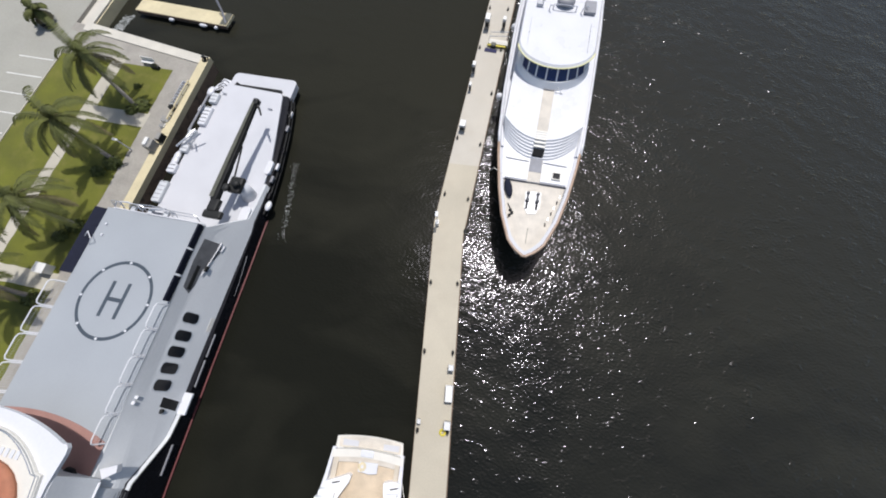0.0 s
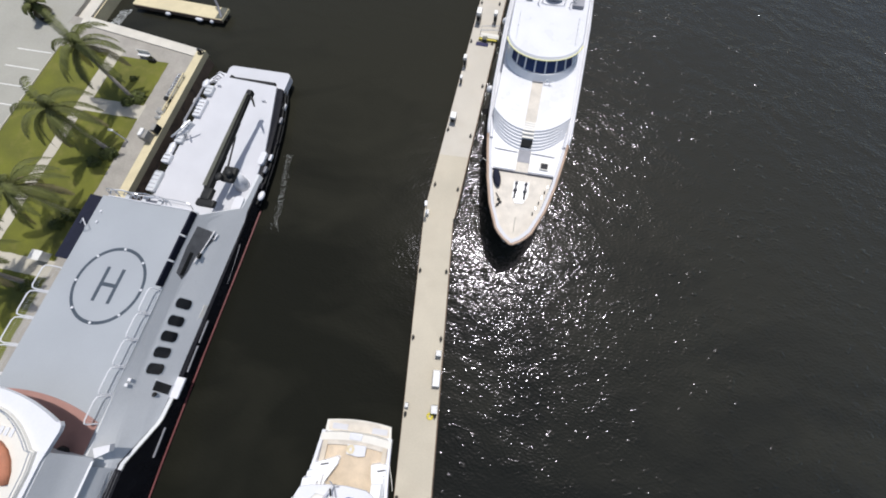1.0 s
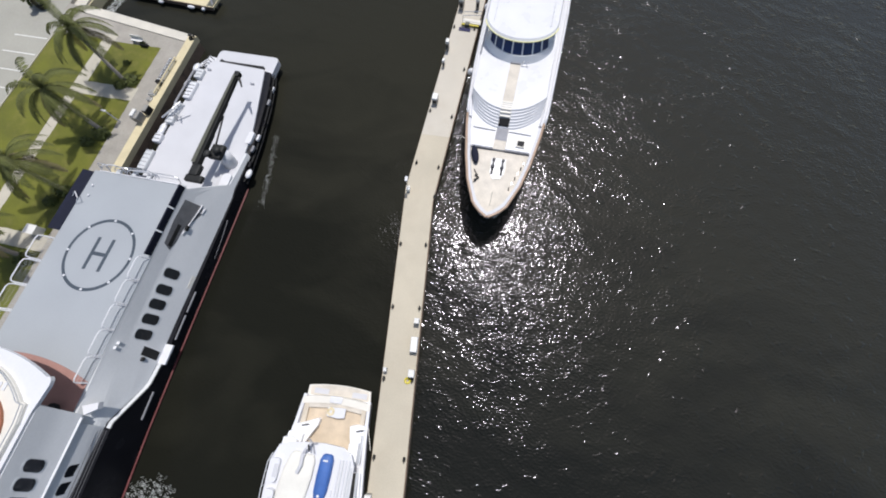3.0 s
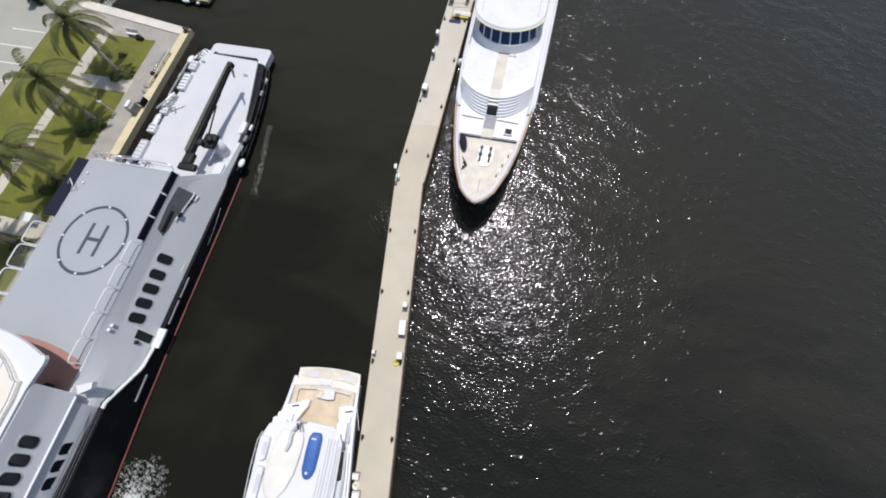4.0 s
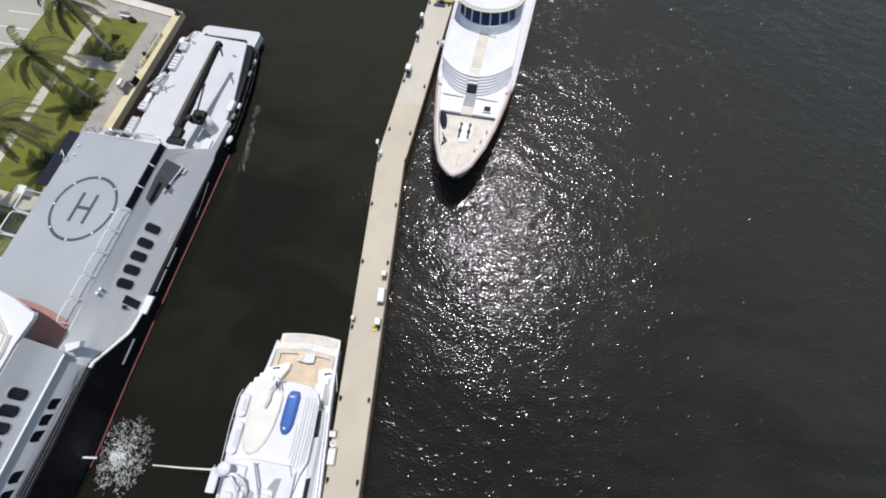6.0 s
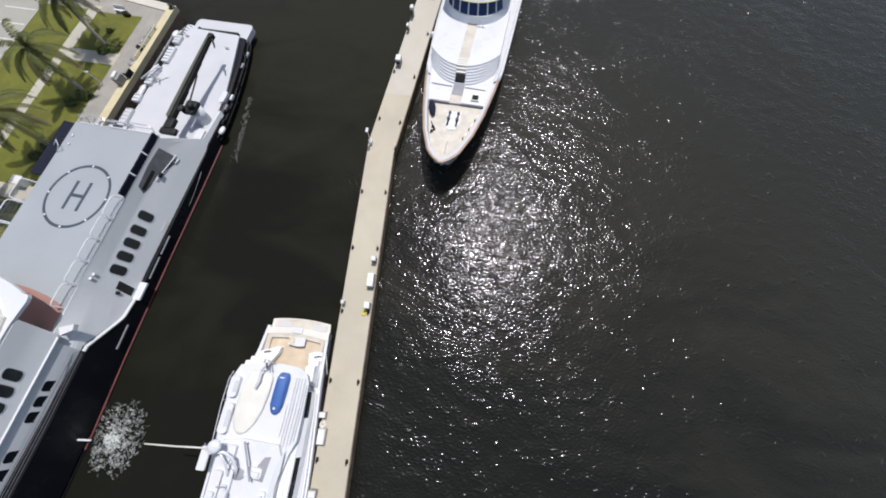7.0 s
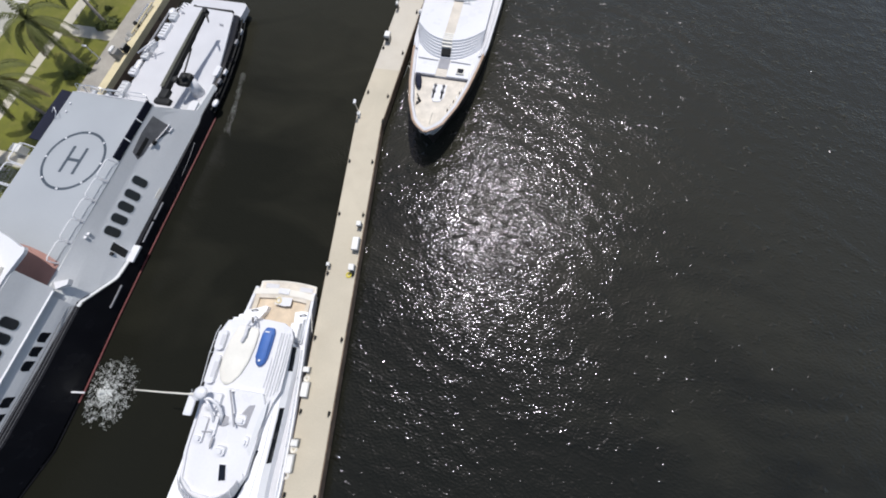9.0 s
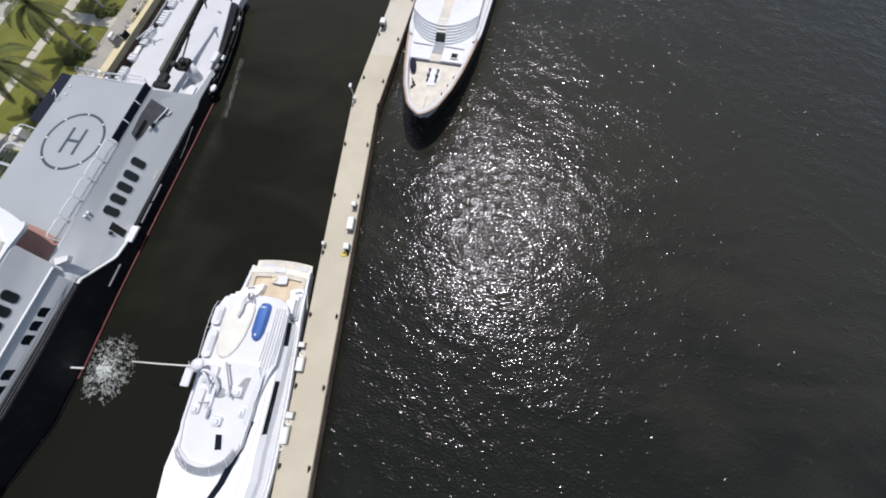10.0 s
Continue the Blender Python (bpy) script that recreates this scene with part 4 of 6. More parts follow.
for k in range(500):
    r = abs(rnd.gauss(0, 0.85))
    t = rnd.uniform(0, 6.283)
    x, y = -20.2 + 0.8 * r * math.cos(t) + 0.3 * r, -36.0 + 1.25 * r * math.sin(t)
    s = rnd.uniform(0.015, 0.045) * (1.35 - 0.25 * min(r, 3))
    z = 0.005 + (max(0, 0.9 - r) * rnd.uniform(0, 0.9) if k % 3 == 0 else 0)
    if s > 0.01 and x > -21.6:
        bmesh.ops.create_icosphere(bm, subdivisions=1, radius=s, matrix=Matrix.LocRotScale((x, y, z), Euler((0, 0, t)), (1, rnd.uniform(0.6, 1.6), 0.5)))
skew_mesh(bm, Matrix(), 0)
ob = link("splash_foam", bm, FOAM)
tagged(ob, "white foam where cooling water splashes down", "foam", kind="stuff")
# ---- the white yacht ----
yacht = thing("classic_yacht", pose(8.9, -7.45, 0, 0, 0, TURN), "white classic motor yacht with teak foredeck at the pier", "yacht")
YV = (0.0, 0.15, 0.4, 0.8, 1.4, 4.0, 7.0, 10.7, 14.0, 20.0, 30.0, 52.0)
YU = (0.08, 0.36, 0.72, 1.12, 1.58, 2.56, 3.25, 3.85, 4.25, 4.55, 4.8, 4.6)


def sheer(v):
    return interp(v, (0, 4, 8.6, 14, 20, 52), (6.1, 5.8, 5.5, 5.2, 5.0, 4.7))


def y_centre(v):
    return -interp(v, (0, 8, 20), (0, 0.05, 0.25))


def deck_z(v):
    return 4.9 if v < 8.44 else 5.25


VS = (0.0, 0.15, 0.4, 0.8, 1.4, 2.5, 4, 5.5, 7, 8.43, 8.45, 10.7, 12.5, 14, 17, 20, 30, 52)
rings, west, east, lid = [], [], [], []
for v in VS:
    w, h = interp(v, YV, YU), sheer(v)
    k = interp(v, (0, 2, 8, 20), (0.08, 0.3, 0.7, 0.93))
    o = interp(v, (0, 3, 12), (3.4, 2.2, 0))
    c0 = y_centre(v)
    f = min(0.5, 0.3 + v * 0.2) * max(0, 1 - v / 3)
    wi = max(w - interp(v, (0, 1.4, 4, 9), (0.08, 0.24, 0.3, 0.32)), 0.02)
    hd = deck_z(v) - 0.03
    side = [(w * k * 0.8, v + o, -0.6), (w * k, v + o * 0.8, 0.4), (w * (0.45 + 0.55 * k), v + o * 0.35, h * 0.6), (w - 0.02, v + 0.02, h - 0.3), (wi - 0.05, v + f, h - 0.3), (wi - 0.05, v + f, hd - 0.05)]
    rings.append([(c0 - x, y, z) for x, y, z in side] + [(c0 + x, y, z) for x, y, z in side[::-1]])
    prof = [(w, v, h - 0.32), (w, v, h), (wi, v + f, h), (wi - 0.03, v + f, hd - 0.06), (wi - 0.1, v + f, hd - 0.06), (wi - 0.08, v + f, h - 0.32)]
    west.append([(c0 - x, y, z) for x, y, z in prof])
    east.append([(c0 + x, y, z) for x, y, z in prof])
    lid.append([(c0 - wi + 0.02, v + f, hd - 0.1), (c0 + wi - 0.02, v + f, hd - 0.1), (c0 + wi - 0.02, v + f, hd), (c0 - wi + 0.02, v + f, hd)])
hull = part("hull", loft(B(), rings), NAVYHULL, yacht, "dark hull below the bulwark")
part("bulwark", loft(B(), west), DECK_WHITE, yacht, "white bulwark with broad cap")
part("bulwark", loft(B(), east), DECK_WHITE, yacht, "white bulwark with broad cap")
part("main_deck", loft(B(), lid), WHITE, yacht, "white main deck")
bm = B()
nose = [(interp(v, YV, YU) - 0.01, v) for v in (0.0, 0.08, 0.15, 0.28, 0.4)]
prism(bm, [(-w, v) for w, v in nose[::-1]] + [(w, v) for w, v in nose], 5.6, 6.06)
part("stem_head", bm, DECK_WHITE, yacht, "white rounded stem head")
for sg in (-1, 1):
    for kind, run, paint, note in (("cap_rail", (0.0, 0.15, 0.4, 0.8, 1.4, 2.5, 4, 5.5, 7, 9, 10.7, 12.5), CAPWOOD, "varnished brown rubbing rail"), ("side_rail", (12.5, 14, 17, 20, 30, 52), WHITE, "white rubbing rail")):
        bm = B()
        tube(bm, ([(0, -0.1, sheer(0) - 0.06)] if run[0] == 0 else []) + [(y_centre(v) + sg * (interp(v, YV, YU) + 0.09), v - (0.06 if v < 0.1 else 0), sheer(v) - 0.06) for v in run], 0.15, 6)
        part(kind, bm, paint, hull, note, True)
bm = B()
pts = [(v, max(interp(v, YV, YU) - 0.34, 0.05)) for v in (0.75, 1.1, 1.6, 2.2, 3, 4, 5, 6, 7, 8, 8.65)]
prism(bm, [(-w, v) for v, w in pts] + [(w, v) for v, w in pts[::-1]], 4.5, 4.62)
fore = part("foredeck", bm, TEAK_PALE, yacht, "pale teak planked foredeck")
fore.location = (0, -0.16, 0.21)
bm = B()
box(bm, -0.85, 0.45, 8.42, 11.7, 5.0, 5.262)
part("foredeck_passage", bm, TEAK_PALE, yacht, "pale teak passage between benches")
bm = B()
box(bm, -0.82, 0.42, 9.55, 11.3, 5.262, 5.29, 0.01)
part("grey_mat", bm, GREY_AND_SHADE, yacht, "grey deck mat")
for a, b in ((-3.1, -0.85), (0.45, 3.0)):
    bm = B()
    box(bm, a, b, 8.47, 9.75, 5.25, 5.36, 0.05)
    bn = part("bench", bm, WHITE, yacht, "white moulded bench")
    # shade on the bench's front face, painted as a grey strip
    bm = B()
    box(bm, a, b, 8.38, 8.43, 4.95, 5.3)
    part("bench_front", bm, GREY_AND_SHADE, bn, "bench front painted the grey of its shade")
bm = B()
# grey tubes in place of the shadow that a low rail casts
for a, b in ((-3.35, -0.95), (0.5, 2.85)):
    bm = B()
    tube(bm, [(a, 10.75 + 0.12 * abs(a) / 3, 5.27), (a * 0.9 + b * 0.1, 10.8, 5.33), (b, 10.72, 5.3)], 0.05, 6)
    part("rail_shade", bm, GREY_AND_SHADE, yacht, "thin grey tube standing in for a low rail's shadow")
# curved tiers up to the coachroof
def tier(v0, w, z0, z1, back=18.5):
    bm = B()
    fr = [(u, v0 + 2.3 * abs(u / w) ** 2.3) for u in np.linspace(-w, w, 25)]
    prism(bm, fr + [(w, back), (-w, back)], z0, z1, [(u * 0.985, v + 0.13) for u, v in fr] + [(w, back), (-w, back)])
    bmesh.ops.translate(bm, verts=bm.verts, vec=(-0.2, 0, 0))
    return bm


for k in range(6):
    part("coachroof_tier", tier(11.05 + 0.22 * k, 3.75 + 0.04 * k, 5.2 + 0.24 * k, 5.44 + 0.24 * k), WHITE, yacht, "white curved step of the coachroof")
part("coachroof", tier(12.35, 4.0, 6.6, 6.88, 24), WHITE, yacht, "white coachroof")
# the stairwell's inner shade, added as a solid black block
bm = B()
loft(bm, [[(-0.75, v, 5.3), (0.35, v, 5.3), (0.35, v, z), (-0.75, v, z)] for v, z in ((11.2, 5.72), (11.82, 6.28))])
part("stairwell_block", bm, RUBBER, yacht, "black block standing in for the shaded stairwell opening")
for k in range(6):
    bm = B()
    zt = interp(11.84 + 0.29 * k, (11.71, 12.35, 14), (6.3, 6.92, 6.97))
    box(bm, -0.78, 0.38, 11.84 + 0.29 * k, 12.05 + 0.29 * k, zt - 0.4, zt, 0.01)
    part("stair_tread", bm, CREAM, yacht, "cream slatted stair tread")
bm = B()
box(bm, -0.75, 0.4, 13.5, 19.1, 6.885, 6.91)
part("walkway", bm, TEAK_PALE, yacht, "teak walkway on the coachroof")
bm = B()
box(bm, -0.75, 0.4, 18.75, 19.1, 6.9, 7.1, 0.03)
part("walkway_step", bm, GREY_AND_SHADE, yacht)
# wheelhouse
def arc(r, d, v0, n=29, top=88):
    return [(-0.2 + r * math.sin(radians(t)), v0 - d * math.cos(radians(t))) for t in np.linspace(-top, top, n)]


bm = B()
prism(bm, arc(3.9, 3.72, 22.4) + [(3.7, 44), (-4.1, 44)], 6.85, 7.95, arc(3.63, 3.34, 22.4) + [(3.43, 44), (-3.83, 44)])
wheel = part("wheelhouse_base", bm, LIFTED_WHITE, yacht, "white wheelhouse base in shade")
bm = B()
prism(bm, arc(3.58, 3.3, 22.4) + [(3.38, 44), (-3.78, 44)], 7.9, 9.6, arc(3.4, 2.85, 22.4) + [(3.2, 44), (-3.6, 44)])
part("wheelhouse_wall", bm, LIFTED_WHITE, wheel, "white wheelhouse wall")
TH = np.linspace(-62, 62, 8)
for a, b in zip(TH, TH[1:]):
    bm = B()
    outl = lambda r, d: [(-0.2 + r * math.sin(radians(t)), 22.4 - d * math.cos(radians(t))) for t in np.linspace(a + 1.4, b - 1.4, 5)]
    prism(bm, outl(3.63, 3.35) + outl(3.5, 3.2)[::-1], 8.0, 9.5, outl(3.46, 2.93) + outl(3.3, 2.8)[::-1])
    part("wheelhouse_pane", bm, BLUEGLASS, wheel, "dark blue tinted window pane")
for t in TH:
    c, sn = math.cos(radians(t)), math.sin(radians(t))
    bm = B()
    loft(bm, [[(-0.2 + (r + o) * sn + w * c, 22.4 - (d + o) * c + w * sn, z) for o, w in ((-0.15, -0.07), (0.05, -0.07), (0.05, 0.07), (-0.15, 0.07))] for r, d, z in ((3.63, 3.35, 8.0), (3.46, 2.93, 9.5))])
    part("mullion", bm, LIFTED_WHITE, wheel, "white window mullion")
ROOFY = arc(3.95, 3.2, 22.4) + [(3.85, 30), (3.6, 46), (-4.0, 46), (-4.25, 30)]
bm = B()
prism(bm, ROOFY, 9.62, 9.9, [(-0.2 + (u + 0.2) * 0.97, 30 + (v - 30) * 0.975) for u, v in ROOFY])
yroof = part("wheelhouse_roof", bm, WHITE, yacht, "white rounded wheelhouse roof")
# sunlit line along the roof edge, put into its yellow colour
bm = B()
tube(bm, [(u, v, 9.68) for u, v in arc(3.99, 3.24, 22.4, 29, 80)], 0.075)
part("roof_edge", bm, LIT_EDGE, yroof, "roof edge painted the yellow of its lit line")
for u0, u1, v0, v1, h in ((-0.9, 0.9, 27.6, 29.2, 0.7), (2.0, 3.2, 26.8, 28.6, 0.5), (-3.0, -2.3, 27.2, 28.4, 0.5)):
    bm = B()
    box(bm, u0, u1, v0, v1, 9.85, 9.9 + h, 0.12)
    part("roof_locker", bm, GREY_AND_SHADE if u0 > 1 else DECK_WHITE, yroof, "moulded locker on the roof")
bm = B()
for x in (-1.2, 1.2):
    tube(bm, [(x, 27.3, 9.88), (x, 27.2, 10.6), (x * 0.5, 27.1, 10.7)], 0.06)
tube(bm, [(-0.6, 27.1, 10.7), (0.6, 27.1, 10.7)], 0.06)
part("roof_rail", bm, METAL, yroof)
bm = B()
ball(bm, 0.0, 27.9, 10.5, 0.95, 0.75, 0.55, 16, 10)
part("satellite_dome", bm, RAILGREY, yroof, "grey rounded dome", True)
for u, v in ((-2.7, 28.2), (-2.45, 27.6), (1.75, 27.0), (2.1, 27.4), (-1.6, 27.0)):
    bm = B()
    tube(bm, [(u, v, 9.88), (u + 0.05, v - 0.1, 10.7), (u + 0.25, v - 0.3, 10.8)], 0.06, 6)
    part("horn_bracket", bm, METAL, yroof)
for u in (-3.2, 2.9):
    bm = B()
    tube(bm, [(u, 21.5, 9.95), (u * 1.02, 25.5, 9.97)], 0.03)
    part("roof_handrail", bm, METAL, yroof)
bm = B()
for x in (0.55, 1.05):
    tube(bm, [(x, 18.75, 6.88), (x + 0.06, 18.6, 7.6), (x + 0.25, 18.7, 7.65)], 0.035)
tube(bm, [(0.3, 18.5, 6.91), (1.3, 18.55, 6.91)], 0.03)
part("searchlight_stand", bm, METAL, yacht, "steel stand before the windows")
# side decks and rails
for sg in (-1, 1):
    bm = B()
    rr = []
    for v in (12.0, 14, 17, 20, 30, 46):
        w = interp(v, YV, YU)
        c0 = y_centre(v)
        rr.append([(c0 + sg * (w - 0.42), v, 5.3), (c0 + sg * (w - 0.12), v, 5.3), (c0 + sg * (w - 0.1), v, sheer(v) + 0.35), (c0 + sg * (w - 0.24), v, sheer(v) + 0.35)])
    loft(bm, rr)
    part("side_bulwark", bm, WHITE, yacht, "white side bulwark")
# anchor gear on the foredeck
bm = B()
prism(bm, [(-0.75, 7.6), (0.75, 7.7), (0.8, 6.0), (0.45, 5.2), (-0.3, 5.1), (-0.7, 5.8)], 4.62, 4.72)
wl = part("windlass_plate", bm, WHITE, fore, "white windlass plate")
for x in (-0.48, 0.48):
    bm = B()
    cyl(bm, x, 6.5, 4.7, 5.15, 0.2, 0.16, 14)
    tube(bm, [(x, 6.6, 4.85), (x, 7.5, 4.8)], 0.1, 8)
    cyl(bm, x, 7.35, 4.7, 5.0, 0.16, n=12)
    part("windlass", bm, RECESS, wl, "dark steel anchor windlass", True)
    bm = B()
    for k in range(7):
        box(bm, x - 0.11, x + 0.11, 5.6 + 0.13 * k, 5.69 + 0.13 * k, 4.72, 4.8, 0.02)
    part("anchor_chain", bm, CRANE, wl)
bm = B()
box(bm, -0.025, 0.025, 1.9, 3.6, 4.62, 4.626)
part("king_plank", bm, OLIVE, fore, "dark narrow middle plank")
bm = B()
flat_ring(bm, 0.0, 5.85, 0.16, 0.24, 4.73, 20)
part("deck_ring", bm, METAL, wl)
bm = B()
ball(bm, -2.5, 7.3, 5.3, 0.38, 1.15, 0.33, 16, 10)
bmesh.ops.rotate(bm, verts=bm.verts, cent=(-2.55, 7.3, 5.25), matrix=Matrix.Rotation(radians(17), 3, "Z"))
ob = part("fender", bm, TARP, yacht, "long black fender lying on the foredeck", True)
bm = B()
for x, y in ((-1.95, 4.6), (-1.75, 4.9), (-1.95, 5.2)):
    ball(bm, x, y, 4.8, 0.16, 0.16, 0.18, 8, 6)
tube(bm, [(-2.1, 4.3, 4.75), (-1.7, 4.9, 4.85), (-2.3, 5.9, 4.7)], 0.05)
part("mooring_bitts", bm, CRANE, fore, "dark mooring bitts with rope")
for k in range(6):
    bm = B()
    x, y = 1.55 + 0.21 * k, 4.2 + 0.66 * k
    box(bm, x - 0.06, x + 0.06, y - 0.18, y + 0.18, 4.62, 4.76, 0.03)
    part("deck_fitting", bm, METAL if k % 2 else CRANE, fore)
bm = B()
box(bm, 1.5, 2.4, 8.85, 9.85, 5.45, 5.6, 0.03)
ht = part("deck_hatch", bm, CREAM, yacht, "cream framed deck hatch")
bm = B()
box(bm, 1.6, 2.3, 8.93, 9.6, 5.6, 5.615)
part("hatch_glass", bm, GLASS, ht, "dark hatch glass")
bm = B()
tube(bm, [(-3.45, 8.6, 5.6), (-4.3, 9.4, 5.2), (-5.3, 10.2, 2.3)], 0.03)
part("mooring_line", bm, CREAM, yacht)
for v in (20.0, 31.0):
    bm = B()
    ball(bm, -5.35, v, 3.6, 0.42, 0.42, 0.6)
    part("fender", bm, WHITE, yacht, "white round fender between hull and pier", True)

# ---- sport yacht beside the pier ----
BOAT = pose(-3.66, -23.85, 0, 0, 0, -3.5)
boat = thing("sport_yacht", BOAT, "white sport yacht with teak cockpit and flybridge beside the pier", "yacht")
BV = (-34, -30, -25, -22, -20, -18, -13.4, -8, -6.3, -6.0, -3.4, -1.0)
BU = (0.05, 2.4, 4.0, 4.45, 4.55, 4.5, 4.25, 3.8, 3.62, 3.6, 3.3, 3.1)


def b_top(v):
    return interp(v, (-34, -25, -14, -6, -3.4, -1), (3.4, 2.9, 2.55, 2.45, 2.1, 1.95))


def b_mid(v):
    return interp(v, (-34, -22, -6, 0), (0.8, 0.45, 0.0, 0.0))


def b_side(v, sg):
    return b_mid(v) + sg * interp(v, BV, BU)


bm = B()
rings = []
for v in BV:
    w, h = interp(v, BV, BU), b_top(v)
    d = 1.5 if v > -6.1 else h - 0.35
    side = [(w * 0.85, v, -0.5), (w * 0.96, v, 0.4), (w, v, h), (w - 0.28, v, h), (w - 0.34, v, d)]
    c = b_mid(v)
    rings.append([(c - x, y, z) for x, y, z in side] + [(c + x, y, z) for x, y, z in side[::-1]])
loft(bm, rings)
hull = part("hull", bm, WHITE, boat, "white fibreglass hull")
bm = B()
fr = [(u, 0.27 - 0.03 * u * u) for u in np.linspace(-3.1, 2.75, 15)]
prism(bm, fr + [(2.95, -1.4), (-3.1, -1.4)], 0.7, 1.0)
plat = part("bathing_platform", bm, CREAM, boat, "cream bathing platform")
bm = B()
prism(bm, [(u * 0.93, v - 0.12) for u, v in fr] + [(2.7, -0.9), (-2.8, -0.9)], 1.0, 1.025)
part("platform_teak", bm, TEAK_PALE, plat, "weathered teak boards")
for x in (-1.8, 1.8):
    bm = B()
    box(bm, x - 0.7, x + 0.7, -0.75, -0.25, 1.03, 1.1, 0.03)
    part("platform_hatch", bm, DECK_WHITE, plat)
bm = B()
tr = [(u, -0.85 - 0.03 * u * u) for u in np.linspace(-3.1, 3.1, 13)]
prism(bm, tr + [(u, v - 0.62) for u, v in tr[::-1]], 0.9, 2.05)
part("transom_coaming", bm, CREAM, boat, "cream moulded transom coaming")
bm = B()
box(bm, -2.8, 2.85, -6.5, -1.4, 1.4, 1.56)
part("cockpit_sole", bm, TEAK, boat, "teak planked cockpit floor")
bm = B()
rr = [[(u, v - 0.6, 1.56), (u, v - 0.62, 1.98), (u, v - 1.1, 1.95), (u, v - 1.12, 1.56)] for u, v in tr[1:-1]]
loft(bm, rr)
part("stern_bench", bm, TEAK_PALE, boat, "pale upholstered stern bench")
for x0, x1 in ((-2.85, -2.4), (2.45, 2.85)):
    bm = B()
    box(bm, x0, x1, -4.4, -1.6, 1.5, 2.0, 0.06)
    part("cockpit_coaming", bm, TAN, boat)
bm = B()
box(bm, -0.58, 0.55, -1.55, -0.95, 1.98, 2.2, 0.1)
part("seat_cushion", bm, WHITE, boat, "white seat cushion on the transom")
tbl = thing("cockpit_table", BOAT @ pose(0.45, -2.3, 1.56), "white cockpit table with a coiled yellow hose", "table")
bm = B()
prism(bm, [(-1.0, -0.4), (0.0, -0.52), (0.62, -0.42), (0.62, 0.4), (-1.0, 0.36)], 0.62, 0.7)
part("tabletop", bm, WHITE, tbl)
bm = B()
cyl(bm, 0.1, 0, 0.0, 0.64, 0.09, n=10)
part("pedestal", bm, METAL, tbl)
bm = B()
for r in (0.16, 0.24, 0.31):
    tube(bm, [(-0.68 + r * math.cos(t), -0.02 + r * 1.1 * math.sin(t), 0.735) for t in np.linspace(0, 5.9, 16)], 0.03, 5, closed=True)
part("hose_coil", bm, HOSE_PALE, tbl, "coiled pale yellow hose")
# stairs and boat deck
WINGS = (
    ([(-3.1, -3.7), (-2.2, -3.35), (-1.25, -2.95), (-1.0, -3.05), (-1.08, -3.55), (-1.5, -4.3), (-1.85, -5.0), (-1.9, -6.3), (-3.4, -6.3), (-3.4, -5.0)], 1.5, 2.55),
    ([(-3.25, -4.4), (-2.5, -4.2), (-1.95, -4.5), (-2.0, -6.2), (-3.35, -6.2)], 2.55, 3.3),
    ([(-3.3, -4.95), (-2.6, -4.85), (-2.1, -5.1), (-2.1, -6.2), (-3.35, -6.2)], 3.3, 4.1),
    ([(1.76, -3.25), (2.4, -3.05), (3.1, -3.08), (3.2, -6.2), (2.2, -6.2), (2.15, -4.9), (1.9, -4.1)], 1.5, 2.5),
    ([(2.2, -4.1), (3.1, -4.0), (3.18, -6.15), (2.3, -6.15)], 2.5, 3.2),
    ([(2.3, -4.75), (3.12, -4.65), (3.18, -6.1), (2.35, -6.1)], 3.2, 4.0),
)
for pts, z0, z1 in WINGS:
    bm = B()
    cx, cy = sum(p[0] for p in pts) / len(pts), sum(p[1] for p in pts) / len(pts)
    prism(bm, pts, z0 - 0.02, z1 - 0.08)
    prism(bm, pts, z1 - 0.08, z1, [(cx + 0.93 * (x - cx), cy + 0.95 * (y - cy)) for x, y in pts])
    part("wing_step", bm, LIFTED_WHITE, boat, "white moulded step to the boat deck")
for x, y in ((-2.1, -3.7), (2.75, -3.6)):
    bm = B()
    tube(bm, [(x - 0.3, y - 0.15, 2.5), (x - 0.25, y - 0.1, 2.85), (x + 0.2, y + 0.05, 2.9), (x + 0.3, y, 2.5)], 0.05, 6)
    part("step_handle", bm, CRANE, boat, "dark curved hand hold")
bm = B()
tube(bm, [(-0.75, -5.0, 5.25), (-0.3, -5.2, 5.5), (0.05, -6.0, 5.5)], 0.06, 6)
tube(bm, [(-0.7, -5.7, 5.3), (-0.3, -5.3, 5.55), (0.1, -5.25, 5.3)], 0.05, 6)
part("folded_ladder", bm, GREY_AND_SHADE, boat, "grey folded boarding ladder")
bm = B()
DK = [(-3.05, -5.65), (-2.2, -5.4), (-0.8, -5.2), (0.6, -5.12), (2.2, -5.25), (3.0, -5.7), (3.35, -6.5), (3.45, -9), (3.5, -11.2), (3.1, -12.3), (2.85, -14), (2.6, -17), (-2.9, -17), (-3.3, -12), (-3.5, -8), (-3.5, -6.8)]
prism(bm, DK, 4.95, 5.2)
bd = part("boat_deck", bm, WHITE, boat, "white boat deck")
bm = B()
prism(bm, [(-2.9, -6.4), (2.7, -6.4), (2.85, -14), (2.95, -16), (2.6, -18.6), (2.0, -21), (1.2, -23), (0.2, -24.5), (-2.2, -24.5), (-2.9, -21), (-3.0, -16)], 2.2, 4.97,
      [(-2.6, -6.45), (2.5, -6.45), (2.6, -14), (2.45, -16), (1.95, -18.6), (1.42, -21), (0.6, -23), (-0.2, -24.2), (-1.9, -24.2), (-2.75, -21), (-2.85, -16)])
hs = part("deckhouse", bm, LIFTED_WHITE, boat, "white deckhouse")
bm = B()
